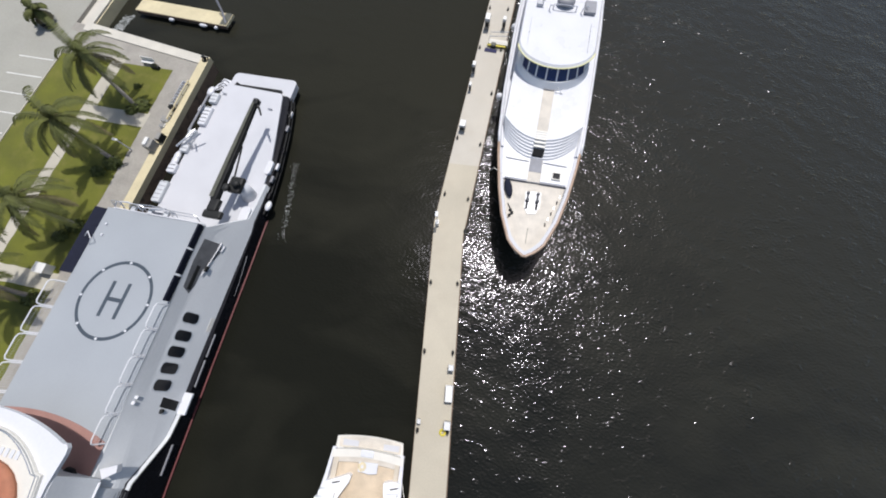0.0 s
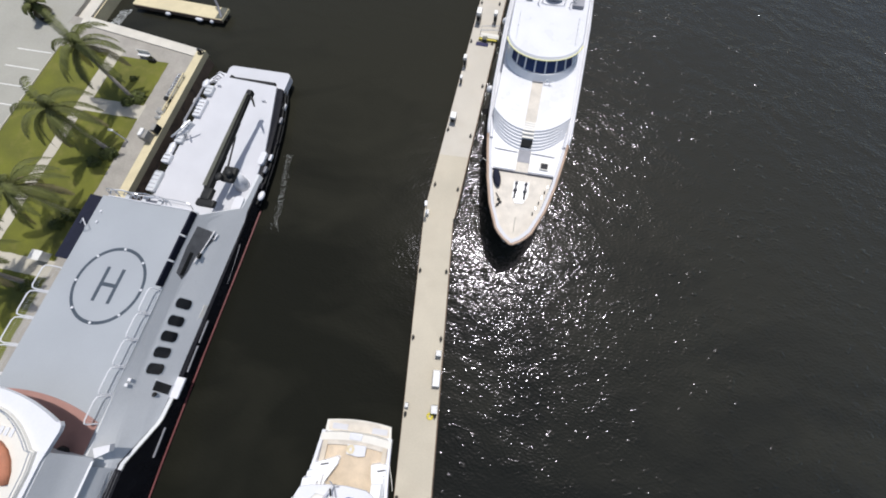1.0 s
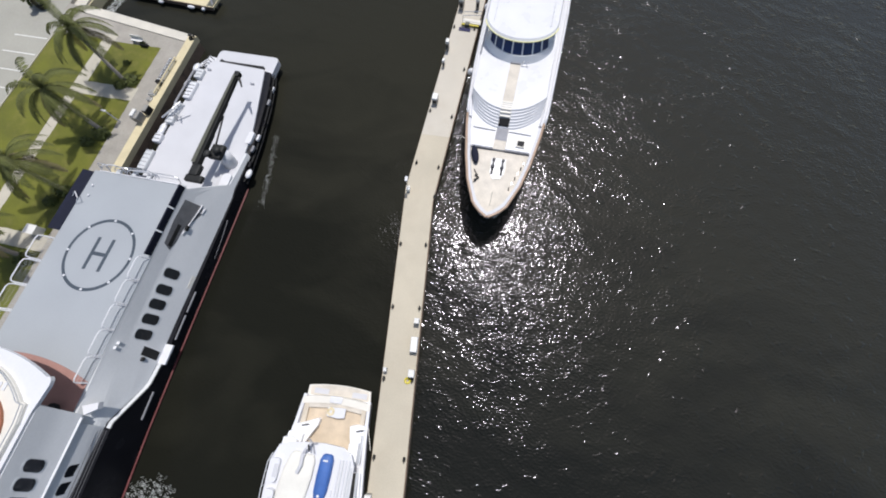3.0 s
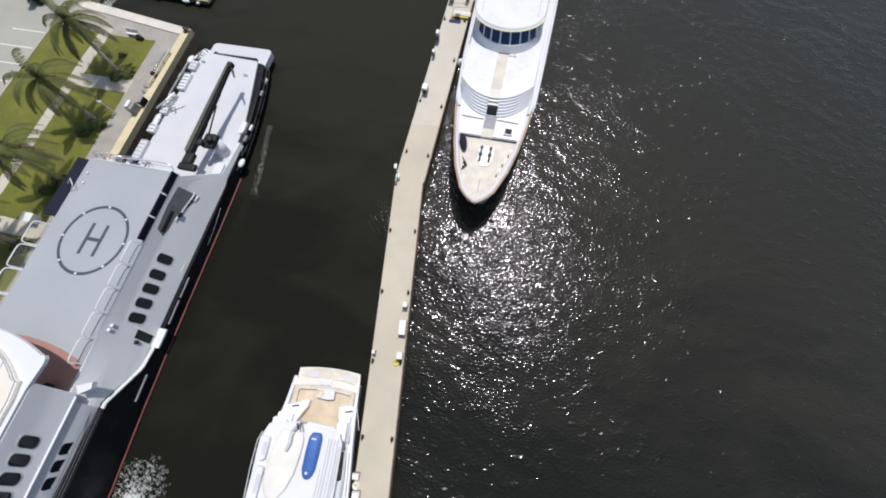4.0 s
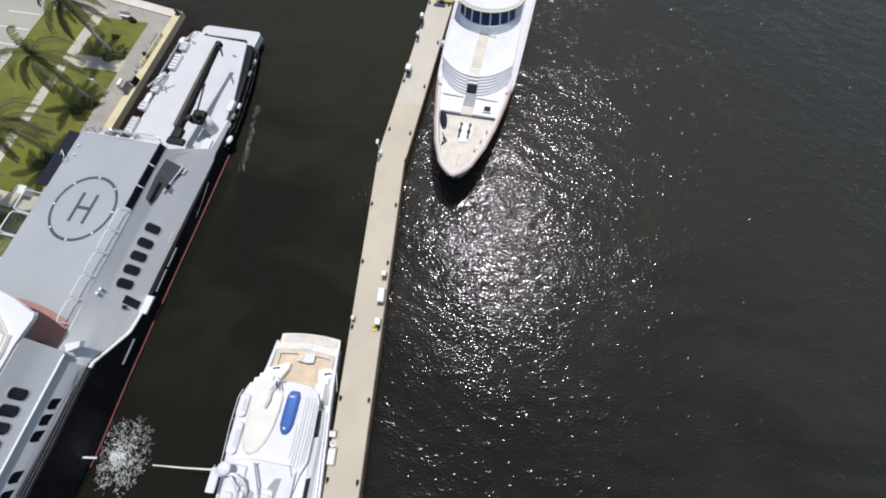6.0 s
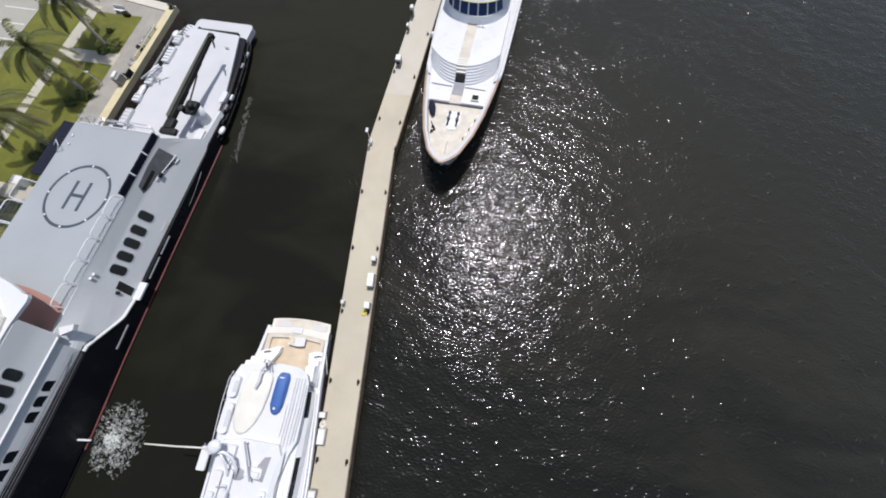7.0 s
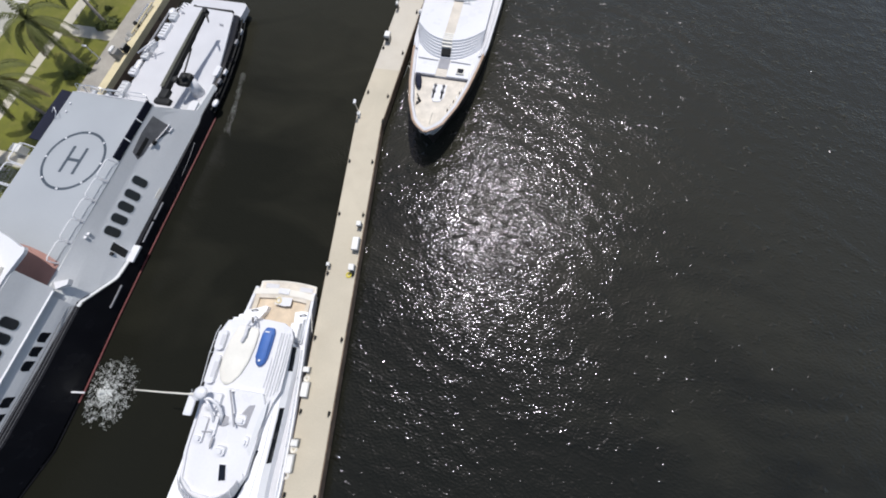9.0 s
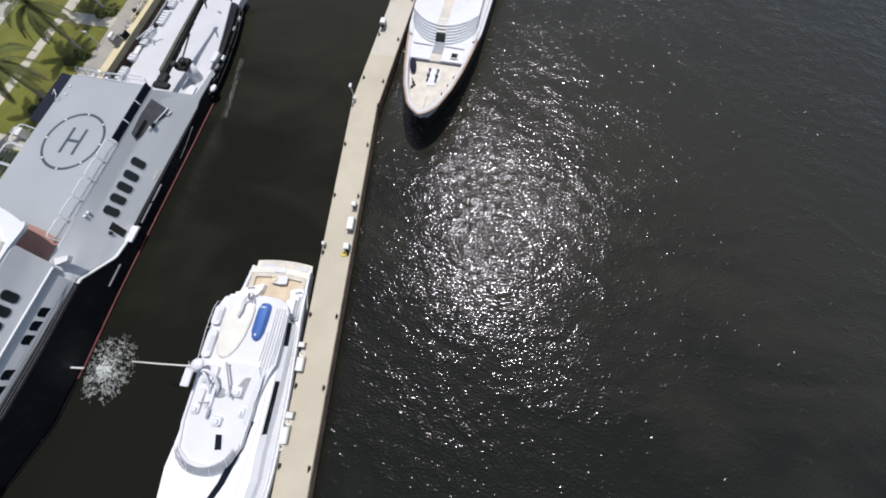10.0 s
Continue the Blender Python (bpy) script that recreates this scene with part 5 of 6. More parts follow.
loft(bm, [[(i, v, 4.96), (i + 0.02, v, 5.0), (o + 0.04, v, 4.55), (o, v, 4.5)] for v, i, o in ((-23, 0.62, 1.15), (-21, 1.43, 2.02), (-18.6, 1.97, 2.6), (-16.1, 2.46, 2.95))])
part("forward_window", bm, GLASS, hs, "long dark wraparound window")
# stepped mouldings beside the house: (v, inner edge, middle step, outer edge)
SHELF = ((-25, 0.6, 1.9, 2.6), (-23, 1.15, 2.7, 3.45), (-20.6, 2.1, 3.0, 3.72), (-18.6, 2.62, 3.1, 3.55), (-16, 2.9, 3.2, 3.48), (-13, 2.7, 3.05, 3.4), (-9, 2.6, 2.9, 3.2), (-6.9, 2.6, 2.8, 3.0))
for sg in (-1, 1):
    bm = B()
    loft(bm, [[(sg * x, v, z) for x, z in ((i - 0.3, 4.66), (i, 4.66), (m, 4.52), (m + 0.02, 4.4), (i - 0.3, 4.4))] for v, i, m, o in SHELF])
    part("upper_ledge", bm, LIFTED_WHITE, hs, "white ledge under the windows")
    bm = B()
    loft(bm, [[(sg * x, v, z) for x, z in ((m - 0.35, 4.38), (m, 4.38), (o, 4.28), (o + 0.04, 4.15), (o + 0.3, 3.45), (o + 0.32, 2.15), (m - 0.35, 2.15))] for v, i, m, o in SHELF])
    ledge = part("side_ledge", bm, LIFTED_WHITE, hs, "white moulded house side")
    for v0, v1 in ((-16.9, -12.4), (-9.2, -7.0)):
        bm = B()
        rr = []
        for v in np.linspace(v0, v1, 4):
            o = interp(v, [r[0] for r in SHELF], [r[3] for r in SHELF])
            rr.append([(sg * (o + d), v, z) for d, z in ((0.06, 4.12), (0.08, 4.13), (0.30, 3.52), (0.27, 3.5))])
        loft(bm, rr)
        part("house_window", bm, GLASS, ledge, "long dark side window")
    bm = B()
    edge = [(b_side(v, sg) - sg * 0.12, v, b_top(v)) for v in np.linspace(-32, -7, 16)]
    tube(bm, [(x, v, z + 0.5) for x, v, z in edge], 0.03)
    for x, v, z in edge:
        tube(bm, [(x, v, z - 0.05), (x, v, z + 0.5)], 0.022, 5)
    part("side_rail", bm, METAL, boat, "steel guard rail along the side deck")
    bm = B()
    loft(bm, [[(b_side(v, sg) + sg * d, v, b_top(v) - h) for d, h in ((-0.3, 0.3), (0.02, 0.32), (0.03, 0.5), (-0.3, 0.5))] for v in np.linspace(-31, -5, 14)])
    part("hull_stripe", bm, GREY_AND_SHADE, hull, "grey rubbing stripe")
    bm = B()
    vs = np.linspace(-24, -6.6, 8)
    loft(bm, [[(b_side(v, sg) - sg * d, v, b_top(v) - h) for d, h in ((0.3, 0.34), (1.6, 0.34), (1.6, 0.27), (0.3, 0.27))] for v in vs])
    part("side_deck", bm, DECK_WHITE, boat, "white non-slip side deck")
    bm = B()
    loft(bm, [[(b_side(v, sg) - sg * d, v, b_top(v) + h) for d, h in ((0.0, -0.1), (0.0, 0.06), (0.36, 0.06), (0.36, -0.1))] for v in vs])
    part("bulwark_cap", bm, LIFTED_WHITE, boat, "white capping along the side")
bm = B()
tube(bm, [(-3.2, -6.3, 5.9), (-3.42, -7.0, 5.9), (-3.42, -9.0, 5.9), (-3.2, -12.2, 5.9)], 0.03)
for v in (-6.9, -7.7, -8.8, -10.1, -11.4):
    tube(bm, [(-3.36, v, 5.1), (-3.4 + 0.06 * max(0, -9.0 - v), v, 5.9)], 0.022, 5)
part("boat_deck_rail", bm, WHITE, boat, "white rail round the boat deck")
for k, (x, y, l) in enumerate(((2.2, -8.9, 5.4), (2.45, -9.1, 5.8), (2.72, -9.0, 5.6), (3.0, -8.9, 5.4), (1.95, -9.8, 2.6), (3.22, -9.0, 4.6))):
    bm = B()
    tube(bm, [(x, y + l / 2, 5.3), (x + 0.05, y, 5.34), (x, y - l / 2, 5.3)], 0.07, 6)
    part("deck_moulding", bm, GREY_PALE if k % 2 else WHITE, bd, "long moulding along the boat deck")
# covered tender, dinghy and davit on the boat deck
ten = thing("covered_tender", BOAT @ pose(-1.1, -8.45, 5.2, 0, 0, -7), "tender under a cream canvas cover on the boat deck", "tender")
bm = B()
rr = []
for y, w, h in ((2.4, 0.85, 0.4), (2.0, 1.1, 0.55), (0.8, 1.25, 0.62), (-0.6, 1.25, 0.6), (-1.8, 1.02, 0.5), (-2.6, 0.6, 0.4), (-2.95, 0.15, 0.2)):
    rr.append([(w * math.cos(t), y, 0.05 + 0.55 * h * max(0, math.sin(t)) ** 0.4) for t in np.linspace(0, math.pi, 11)])
loft(bm, rr)
part("canvas_cover", bm, CANVAS, ten, "cream canvas", True)
din = thing("dinghy", BOAT @ pose(1.15, -7.7, 5.22, 0, 0, -1), "small dinghy under a blue cover on the boat deck", "dinghy")
bm = B()
rr = []
for y, w, h in ((1.75, 0.25, 0.35), (1.65, 0.42, 0.5), (1.3, 0.55, 0.62), (0.2, 0.58, 0.66), (-1.0, 0.55, 0.6), (-1.5, 0.42, 0.5), (-1.75, 0.2, 0.35)):
    rr.append([(w * math.cos(t), y, 0.05 + h * max(0, math.sin(t)) ** 0.75) for t in np.linspace(0, math.pi, 11)])
loft(bm, rr)
part("blue_cover", bm, BLUE, din, "", True)
bm = B()
for x in (-0.4, 0.42):
    tube(bm, [(x, 1.1, 0.58), (x * 1.02, 0, 0.6), (x, -1.1, 0.55)], 0.05, 6)
part("side_tube", bm, BLUE, din)
bm = B()
box(bm, -0.2, 0.2, 1.2, 1.32, 0.64, 0.72, 0.02)
part("cover_tie", bm, WHITE, din)
bm = B()
ball(bm, 0.0, -1.3, 0.6, 0.12, 0.12, 0.08, 8, 6)
part("cover_vent", bm, WHITE, din)
dav = thing("deck_davit", BOAT @ pose(-0.75, -6.15, 5.2), "white folding davit arm on the boat deck", "davit")
bm = B()
cyl(bm, 0, 0, 0, 0.8, 0.18, n=12)
part("post", bm, WHITE, dav)
bm = B()
tube(bm, [(0, 0, 0.8), (0.35, 0.5, 1.1), (0.55, 0.9, 1.0)], 0.1, 8)
tube(bm, [(0, 0, 0.75), (0.05, -0.9, 0.8), (-0.15, -1.5, 0.7)], 0.14, 8)
part("arm", bm, DECK_WHITE, dav)
bm = B()
tube(bm, [(0.4, 0.7, 1.15), (0.6, 0.2, 1.2)], 0.07, 6)
part("winch", bm, CRANE, dav)
for x0, y0, s in ((-2.95, -7.6, 0.9), (-2.85, -10.2, 1.25)):
    bm = B()
    prism(bm, rounded(x0 - 0.35, x0 + 0.45, y0 - s, y0 + s, 0.3), 5.2, 5.75)
    part("deck_seat", bm, WHITE, bd, "white moulded seat")
    bm = B()
    box(bm, x0 + 0.1, x0 + 0.4, y0 - s * 0.6, y0 + s * 0.5, 5.75, 5.82, 0.03)
    part("seat_pad", bm, DECK_WHITE, bd)
# flybridge
FZ = 6.0
OUT = [(-2.5, -11.9), (-0.8, -11.6), (2.3, -11.7), (2.75, -12.6), (2.85, -15.5), (2.75, -18.2), (2.1, -19.6), (0.5, -20.2), (-1.2, -20.0), (-2.3, -19.2), (-2.7, -17), (-2.75, -13.5)]
bm = B()
prism(bm, OUT, 5.15, 5.75)
fly = part("flybridge_base", bm, WHITE, boat, "white flybridge")
bm = B()
rr = []
for (x, y) in OUT[5:11] + [OUT[11]]:
    rr.append([(x, y, 5.7), (x * 1.0, y, FZ), (x * 0.93, y + 0.25, FZ), (x * 0.93, y + 0.25, 5.7)])
loft(bm, rr)
part("flybridge_coaming", bm, WHITE, fly, "white flybridge coaming")
# the coaming's shaded side, painted as a flat grey plate
bm = B()
prism(bm, [(2.95, -11.9), (2.98, -13.6), (2.62, -16.6), (2.3, -16.3), (2.5, -13.4)], 5.76, 5.8)
part("coaming_shade", bm, GREY_PALE, fly, "flat grey panel standing in for the coaming's shaded side")
bm = B()
arcw = [(0.05 + 2.6 * math.sin(radians(t)), -17.9 - 2.2 * math.cos(radians(t))) for t in np.linspace(78, -78, 15)]
loft(bm, [[(x * 1.02, y - 0.72, 5.86), (x * 1.02, y - 0.75, 5.88), (x * 0.97, y + 0.02, 6.62), (x * 0.97, y + 0.05, 6.6)] for x, y in arcw])
wsc = part("windscreen", bm, SMOKE, fly, "grey tinted curved windscreen")
for i in (2, 5, 9, 12):
    x, y = arcw[i]
    bm = B()
    tube(bm, [(x * 1.02, y - 0.76, 5.88), (x * 0.97, y + 0.01, 6.64)], 0.03, 5)
    part("windscreen_post", bm, WHITE, wsc)
bm = B()
prism(bm, [(0.4, -17.5), (1.03, -17.45), (1.36, -18.68), (0.7, -18.8)], 5.74, 5.83)
sk = part("skylight", bm, WHITE, fly)
bm = B()
prism(bm, [(0.46, -17.56), (0.98, -17.52), (1.29, -18.63), (0.75, -18.73)], 5.83, 5.85)
part("skylight_glass", bm, GLASS, sk, "dark skylight glass")
for x0, x1, y0, y1, z in ((-2.3, -1.5, -16.2, -14.2, 6.15), (-1.3, -0.6, -15.6, -14.0, 6.2), (1.75, 2.3, -16.0, -15.2, 6.0), (-0.2, 0.7, -16.9, -16.2, 6.3), (-2.2, -0.9, -13.6, -12.2, 6.3), (0.2, 1.6, -14.4, -13.6, 6.05)):
    bm = B()
    prism(bm, rounded(x0, x1, y0, y1, 0.2), 5.74, z)
    st = part("lounge_seat", bm, WHITE, fly, "white lounge seat")
    bm = B()
    prism(bm, rounded(x0 + 0.12, x1 - 0.12, y0 + 0.1, y0 + 0.45, 0.1), z, z + 0.3)
    part("seat_back", bm, WHITE, st)
bm = B()
prism(bm, [(0.95, -14.5), (1.0, -13.6), (1.45, -12.8), (1.95, -12.7), (1.85, -13.6), (1.75, -14.6)], 5.74, 5.84)
part("flybridge_patch", bm, GREY_AND_SHADE, fly, "thin grey patch on the flybridge")
bm = B()
tube(bm, [(-0.25, -11.8, 6.55), (0.45, -13.2, 6.65), (1.0, -14.6, 6.5)], 0.08, 6)
for x, y in ((-0.15, -12.0), (0.9, -14.4)):
    tube(bm, [(x, y, 5.74), (x, y, 6.5)], 0.04, 6)
part("folded_awning_pole", bm, GREY_AND_SHADE, fly, "grey pole across the flybridge")
# shadow of the radar arch, modelled as a flat grey disc
bm = B()
ball(bm, -0.35, -14.3, 5.8, 0.6, 0.45, 0.06)
part("arch_shade", bm, GREY_AND_SHADE, fly, "flat grey disc standing in for the radar arch's shadow", True)
bm = B()
ball(bm, -0.6, -16.1, 6.2, 0.12, 0.5, 0.08, 8, 6)
part("bolster", bm, GREY_AND_SHADE, fly, "grey bolster", True)
bm = B()
tube(bm, [(-1.5, -15.4, 6.5), (-0.7, -15.3, 6.6)], 0.06, 6)
part("antenna", bm, GREY_AND_SHADE, fly)
bm = B()
tube(bm, [(-2.6, -12.4, 5.7), (-2.75, -12.9, 7.4), (-2.3, -13.1, 7.7), (-1.2, -12.9, 7.6), (-0.6, -13.2, 7.2), (-0.35, -13.9, 6.4), (-0.5, -14.6, 5.8)], 0.13, 8)
tube(bm, [(-1.6, -12.9, 7.6), (-1.1, -13.5, 7.3), (-0.95, -14.2, 6.5), (-1.0, -14.8, 5.8)], 0.1, 8)
ra = part("radar_arch", bm, WHITE, fly, "white radar arch", True)
bm = B()
ball(bm, -1.9, -12.6, 8.0, 0.55, 0.55, 0.4)
part("radome", bm, WHITE, ra, "white round radome", True)
bm = B()
box(bm, -3.1, -2.4, -14.4, -12.6, 7.2, 7.5, 0.12)
part("arch_wing", bm, WHITE, ra, "", False)
bm = B()
tube(bm, [(-2.4, -12.8, 7.8), (-5.0, -12.98, 8.0), (-7.4, -13.1, 8.1)], [0.07, 0.06, 0.045], 6)
part("outrigger_pole", bm, CREAM, ra, "long pale outrigger pole")
bm = B()
for x in (-2.7, -2.2):
    tube(bm, [(x, -12.9, 7.6), (x + 0.1, -12.4, 8.2)], 0.04, 5)
part("arch_bracket", bm, METAL, ra)
bm = B()
prism(bm, [(-2.4, -23), (3.0, -23), (2.6, -27), (1.4, -30.5), (0.1, -30.5), (-1.6, -27)], 2.5, 3.3)
part("foredeck", bm, DECK_WHITE, boat, "white foredeck")
bm = B()
tube(bm, [(3.3, -3.2, 2.0), (3.75, -4.4, 2.4), (3.9, -5.0, 2.35)], 0.025, 5)
part("mooring_line", bm, CREAM, boat)
# ---- things on the pier ----
def bollard(m):
    ob = thing("mooring_cleat", m, "small dark iron mooring cleat on the pier edge", "cleat", "pier cleats")
    bm = B()
    box(bm, -0.13, 0.13, -0.17, 0.17, 0, 0.05, 0.015)
    part("base", bm, CRANE, ob)
    bm = B()
    for y in (-0.09, 0.09):
        cyl(bm, 0, y, 0.04, 0.2, 0.05, n=8)
    tube(bm, [(0, -0.26, 0.2), (0, 0, 0.23), (0, 0.26, 0.2)], [0.04, 0.07, 0.04], 8)
    part("horn", bm, CRANE, ob)
    return ob


YS = (-43.2, -36.4, -29.6, -22.9, -16.0, -9.2)
first = bollard(pose(0.32, YS[0], 2.2))
for i, y in enumerate(YS):
    if i:
        copy_thing(first, settle(pose(0.32, y, 2.2)))
    copy_thing(first, settle(pose(2.92, y, 2.2)))
for x, y in ((0.95, 0.85), (3.43, 0.34), (3.3, -3.4), (1.82, 8.2), (4.4, 7.4), (2.85, 15.5), (5.4, 14.7), (3.7, 21.9), (6.3, 21.6), (7.0, 28.6), (4.7, 28.8)):
    copy_thing(first, settle(pose(x, y, 2.2, 0, 0, TURN)))


def pedestal(m, w=0.42, d=0.45, h=0.95, label="power pedestal with white lid and shade-grey sides on the pier"):
    ob = thing("power_pedestal", m, label, "pedestal", "pier pedestals")
    # sides below the lid are coloured grey for the shade on them
    bm = B()
    box(bm, -w / 2, w / 2, -d / 2, d / 2, 0, h * 0.82, 0.03)
    part("cabinet", bm, BOXGREY_AND_SHADE, ob, "cabinet painted the grey of its shaded sides")
    bm = B()
    loft(bm, [[(-w / 2 - 0.04, -d / 2 - 0.05, h * 0.82), (w / 2 + 0.04, -d / 2 - 0.05, h * 0.82), (w / 2 + 0.04, d / 2 + 0.04, h * 0.82), (-w / 2 - 0.04, d / 2 + 0.04, h * 0.82)],
              [(-w / 2, -d / 2, h), (w / 2, -d / 2, h), (w / 2, d / 2, h * 1.05), (-w / 2, d / 2, h * 1.05)]])
    part("lid", bm, BOXWHITE, ob, "white lid")
    bm = B()
    box(bm, -w * 0.3, w * 0.3, -d / 2 - 0.03, -d / 2 + 0.01, h * 0.3, h * 0.65, 0.01)
    part("socket_panel", bm, RUBBER, ob)
    return ob


pedestal(pose(2.85, -17.35, 2.2))
pedestal(pose(2.85, -22.25, 2.2), 0.5, 0.6, 0.9)
pedestal(pose(0.42, -22.05, 2.2), 0.25, 0.3, 0.8)
pedestal(pose(2.32, 9.5, 2.2, 0, 0, TURN), 0.6, 0.75, 1.05)
pedestal(pose(3.15, 17.9, 2.2, 0, 0, TURN), 0.35, 0.5, 1.4)
pedestal(pose(2.85, 15.2, 2.2, 0, 0, TURN), 0.25, 0.4, 1.0)
pedestal(pose(4.45, 25.4, 2.2, 0, 0, TURN), 0.55, 0.9, 1.5)
pedestal(pose(6.5, 25.3, 2.2, 0, 0, TURN), 0.4, 0.5, 1.4)
pedestal(pose(0.3, -32.6, 2.2), 0.5, 0.4, 0.7)
pedestal(pose(0.55, -38.9, 2.2), 0.55, 0.45, 0.8)


def dock_box(m, w, l, h, label):
    ob = thing("dock_box", m, label, "dock box", "pier dock boxes")
    # shade on the box's sides is put into the bin's grey
    bm = B()
    box(bm, -w / 2, w / 2, -l / 2, l / 2, 0.04, h * 0.7, 0.03)
    part("bin", bm, BOXGREY_AND_SHADE, ob, "bin painted the grey of its shaded sides")
    bm = B()
    loft(bm, [[(-w / 2 - 0.03, -l / 2 - 0.03, h * 0.7), (w / 2 + 0.03, -l / 2 - 0.03, h * 0.7), (w / 2 + 0.03, l / 2 + 0.03, h * 0.7), (-w / 2 - 0.03, l / 2 + 0.03, h * 0.7)],
              [(-w / 2 + 0.02, -l / 2 + 0.03, h), (w / 2 - 0.02, -l / 2 + 0.03, h), (w / 2 - 0.02, l / 2 - 0.03, h), (-w / 2 + 0.02, l / 2 - 0.03, h)]])
    part("lid", bm, BOXWHITE, ob, "white lid")
    bm = B()
    for y in (-l * 0.25, l * 0.25):
        box(bm, -0.05, 0.05, y - 0.05, y + 0.05, -0.0, 0.05)
    part("foot", bm, RUBBER, ob)
    return ob


dock_box(pose(2.82, -19.6, 2.2), 0.62, 1.35, 0.85, "white lidded dock box on the pier edge")
dock_box(pose(0.5, -34.4, 2.2), 0.6, 1.2, 0.75, "white dock box beside the moored sport yacht")
dock_box(pose(0.45, -40.6, 2.2), 0.5, 1.3, 0.75, "white dock box with hoses beside it")
for i, (x, y, r, m) in enumerate(((2.5, -22.95, 0.28, YELLOW), (0.35, -39.6, 0.3, CREAM), (0.3, -33.5, 0.28, CREAM), (0.1, -41.7, 0.3, CREAM))):
    ob = thing("hose_coil", pose(x, y, 2.2), "coiled yellow water hose on the pier" if m is YELLOW else "coiled pale hose on the pier", "hose", "hose coils")
    bm = B()
    for q, z in ((r, 0.04), (r * 0.85, 0.1), (r * 0.7, 0.05), (r * 0.5, 0.05)):
        tube(bm, [(q * math.cos(t), q * math.sin(t), z) for t in np.linspace(0, 5.95, 18)], 0.035, 5, closed=True)
    part("coil", bm, m, ob)

pole = thing("light_pole", pose(0.45, -2.65, 2.2), "slim white light pole with a box at its foot", "lamp post")
bm = B()
box(bm, -0.17, 0.17, -0.3, 0.2, 0, 0.55, 0.03)
part("foot_box", bm, BOXWHITE, pole)
bm = B()
tube(bm, [(0, 0, 0.4), (0, 0, 1.2), (0, 0, 2.2)], [0.06, 0.05, 0.045], 8)
part("post", bm, METAL, pole)
bm = B()
box(bm, -0.14, 0.14, -0.2, 0.35, 2.15, 2.3, 0.05)
part("lamp_head", bm, WHITE, pole, "white lamp head")

gang = thing("gangway", pose(5.6, 22.6, 2.2, 0, 0, TURN), "boarding gangway with railings from pier to yacht", "gangway")
bm = B()
prism(bm, [(-0.9, -0.35), (1.5, -0.35), (1.5, 0.35), (-0.9, 0.35)], 0.25, 0.36)
part("tread", bm, CREAM, gang)
for y in (-0.33, 0.33):
    bm = B()
    tube(bm, [(-0.85, y, 0.3), (-0.8, y, 1.25), (1.45, y, 1.6), (1.5, y, 0.5)], 0.035, 6)
    part("handrail", bm, METAL, gang)
bm = B()
box(bm, -0.95, 1.3, -0.62, -0.42, 0.15, 0.3, 0.03)
part("yellow_edge", bm, YELLOW, gang, "yellow painted edge")
bm = B()
box(bm, -0.9, -0.7, -0.3, 0.3, 0, 0.3, 0.03)
part("foot_plate", bm, METAL, gang)
mt = thing("door_mat", pose(5.05, 21.5, 2.2, 0, 0, TURN), "navy boarding mat on the pier", "mat")
bm = B()
box(bm, -0.75, 0.75, -0.28, 0.3, 0.004, 0.05, 0.015)
part("mat_pad", bm, NAVY, mt)
bm = B()
box(bm, -0.1, 0.5, 0.38, 0.95, 0.0, 0.4, 0.05)
part("shoe_basket", bm, OLIVE, mt, "olive shoe basket")

# ---- floating dock in the slip ----
fd = thing("floating_dock", pose(-36.2, 27.9, 0, 0, 0, -11), "sand coloured finger dock with white fenders", "dock")
bm = B()
prism(bm, [(-6.6, -1.0), (6.9, -1.05), (6.9, 1.15), (-6.6, 1.15)], 0.75, 1.2)
part("deck", bm, CAP, fd)
bm = B()
box(bm, -6.5, 6.85, -1.08, -0.98, 0.5, 1.15)
part("fascia", bm, PIER_SIDE, fd)
for x in (-6.0, -2.0, 2.4, 6.4):
    bm = B()
    cyl(bm, x, 0.2, -3, 0.8, 0.2, n=10)
    part("pile", bm, PIER_SIDE, fd)
for x, l in ((-1.3, 0.42), (3.4, 0.6), (5.3, 0.25)):
    bm = B()
    ball(bm, x, -1.2, 0.7, l, 0.28, 0.28)
    part("dock_fender", bm, WHITE, fd, "white fender", True)
bm = B()
tube(bm, [(5.4, 1.1, 4.5), (6.2, 0.2, 2.2), (6.6, -0.6, 1.15)], 0.14, 8)
part("mooring_arm", bm, RAILGREY, fd, "grey mooring arm")
bm = B()
box(bm, 5.9, 6.85, -1.0, 1.1, 1.2, 1.26, 0.02)
part("end_plate", bm, OLIVE, fd)

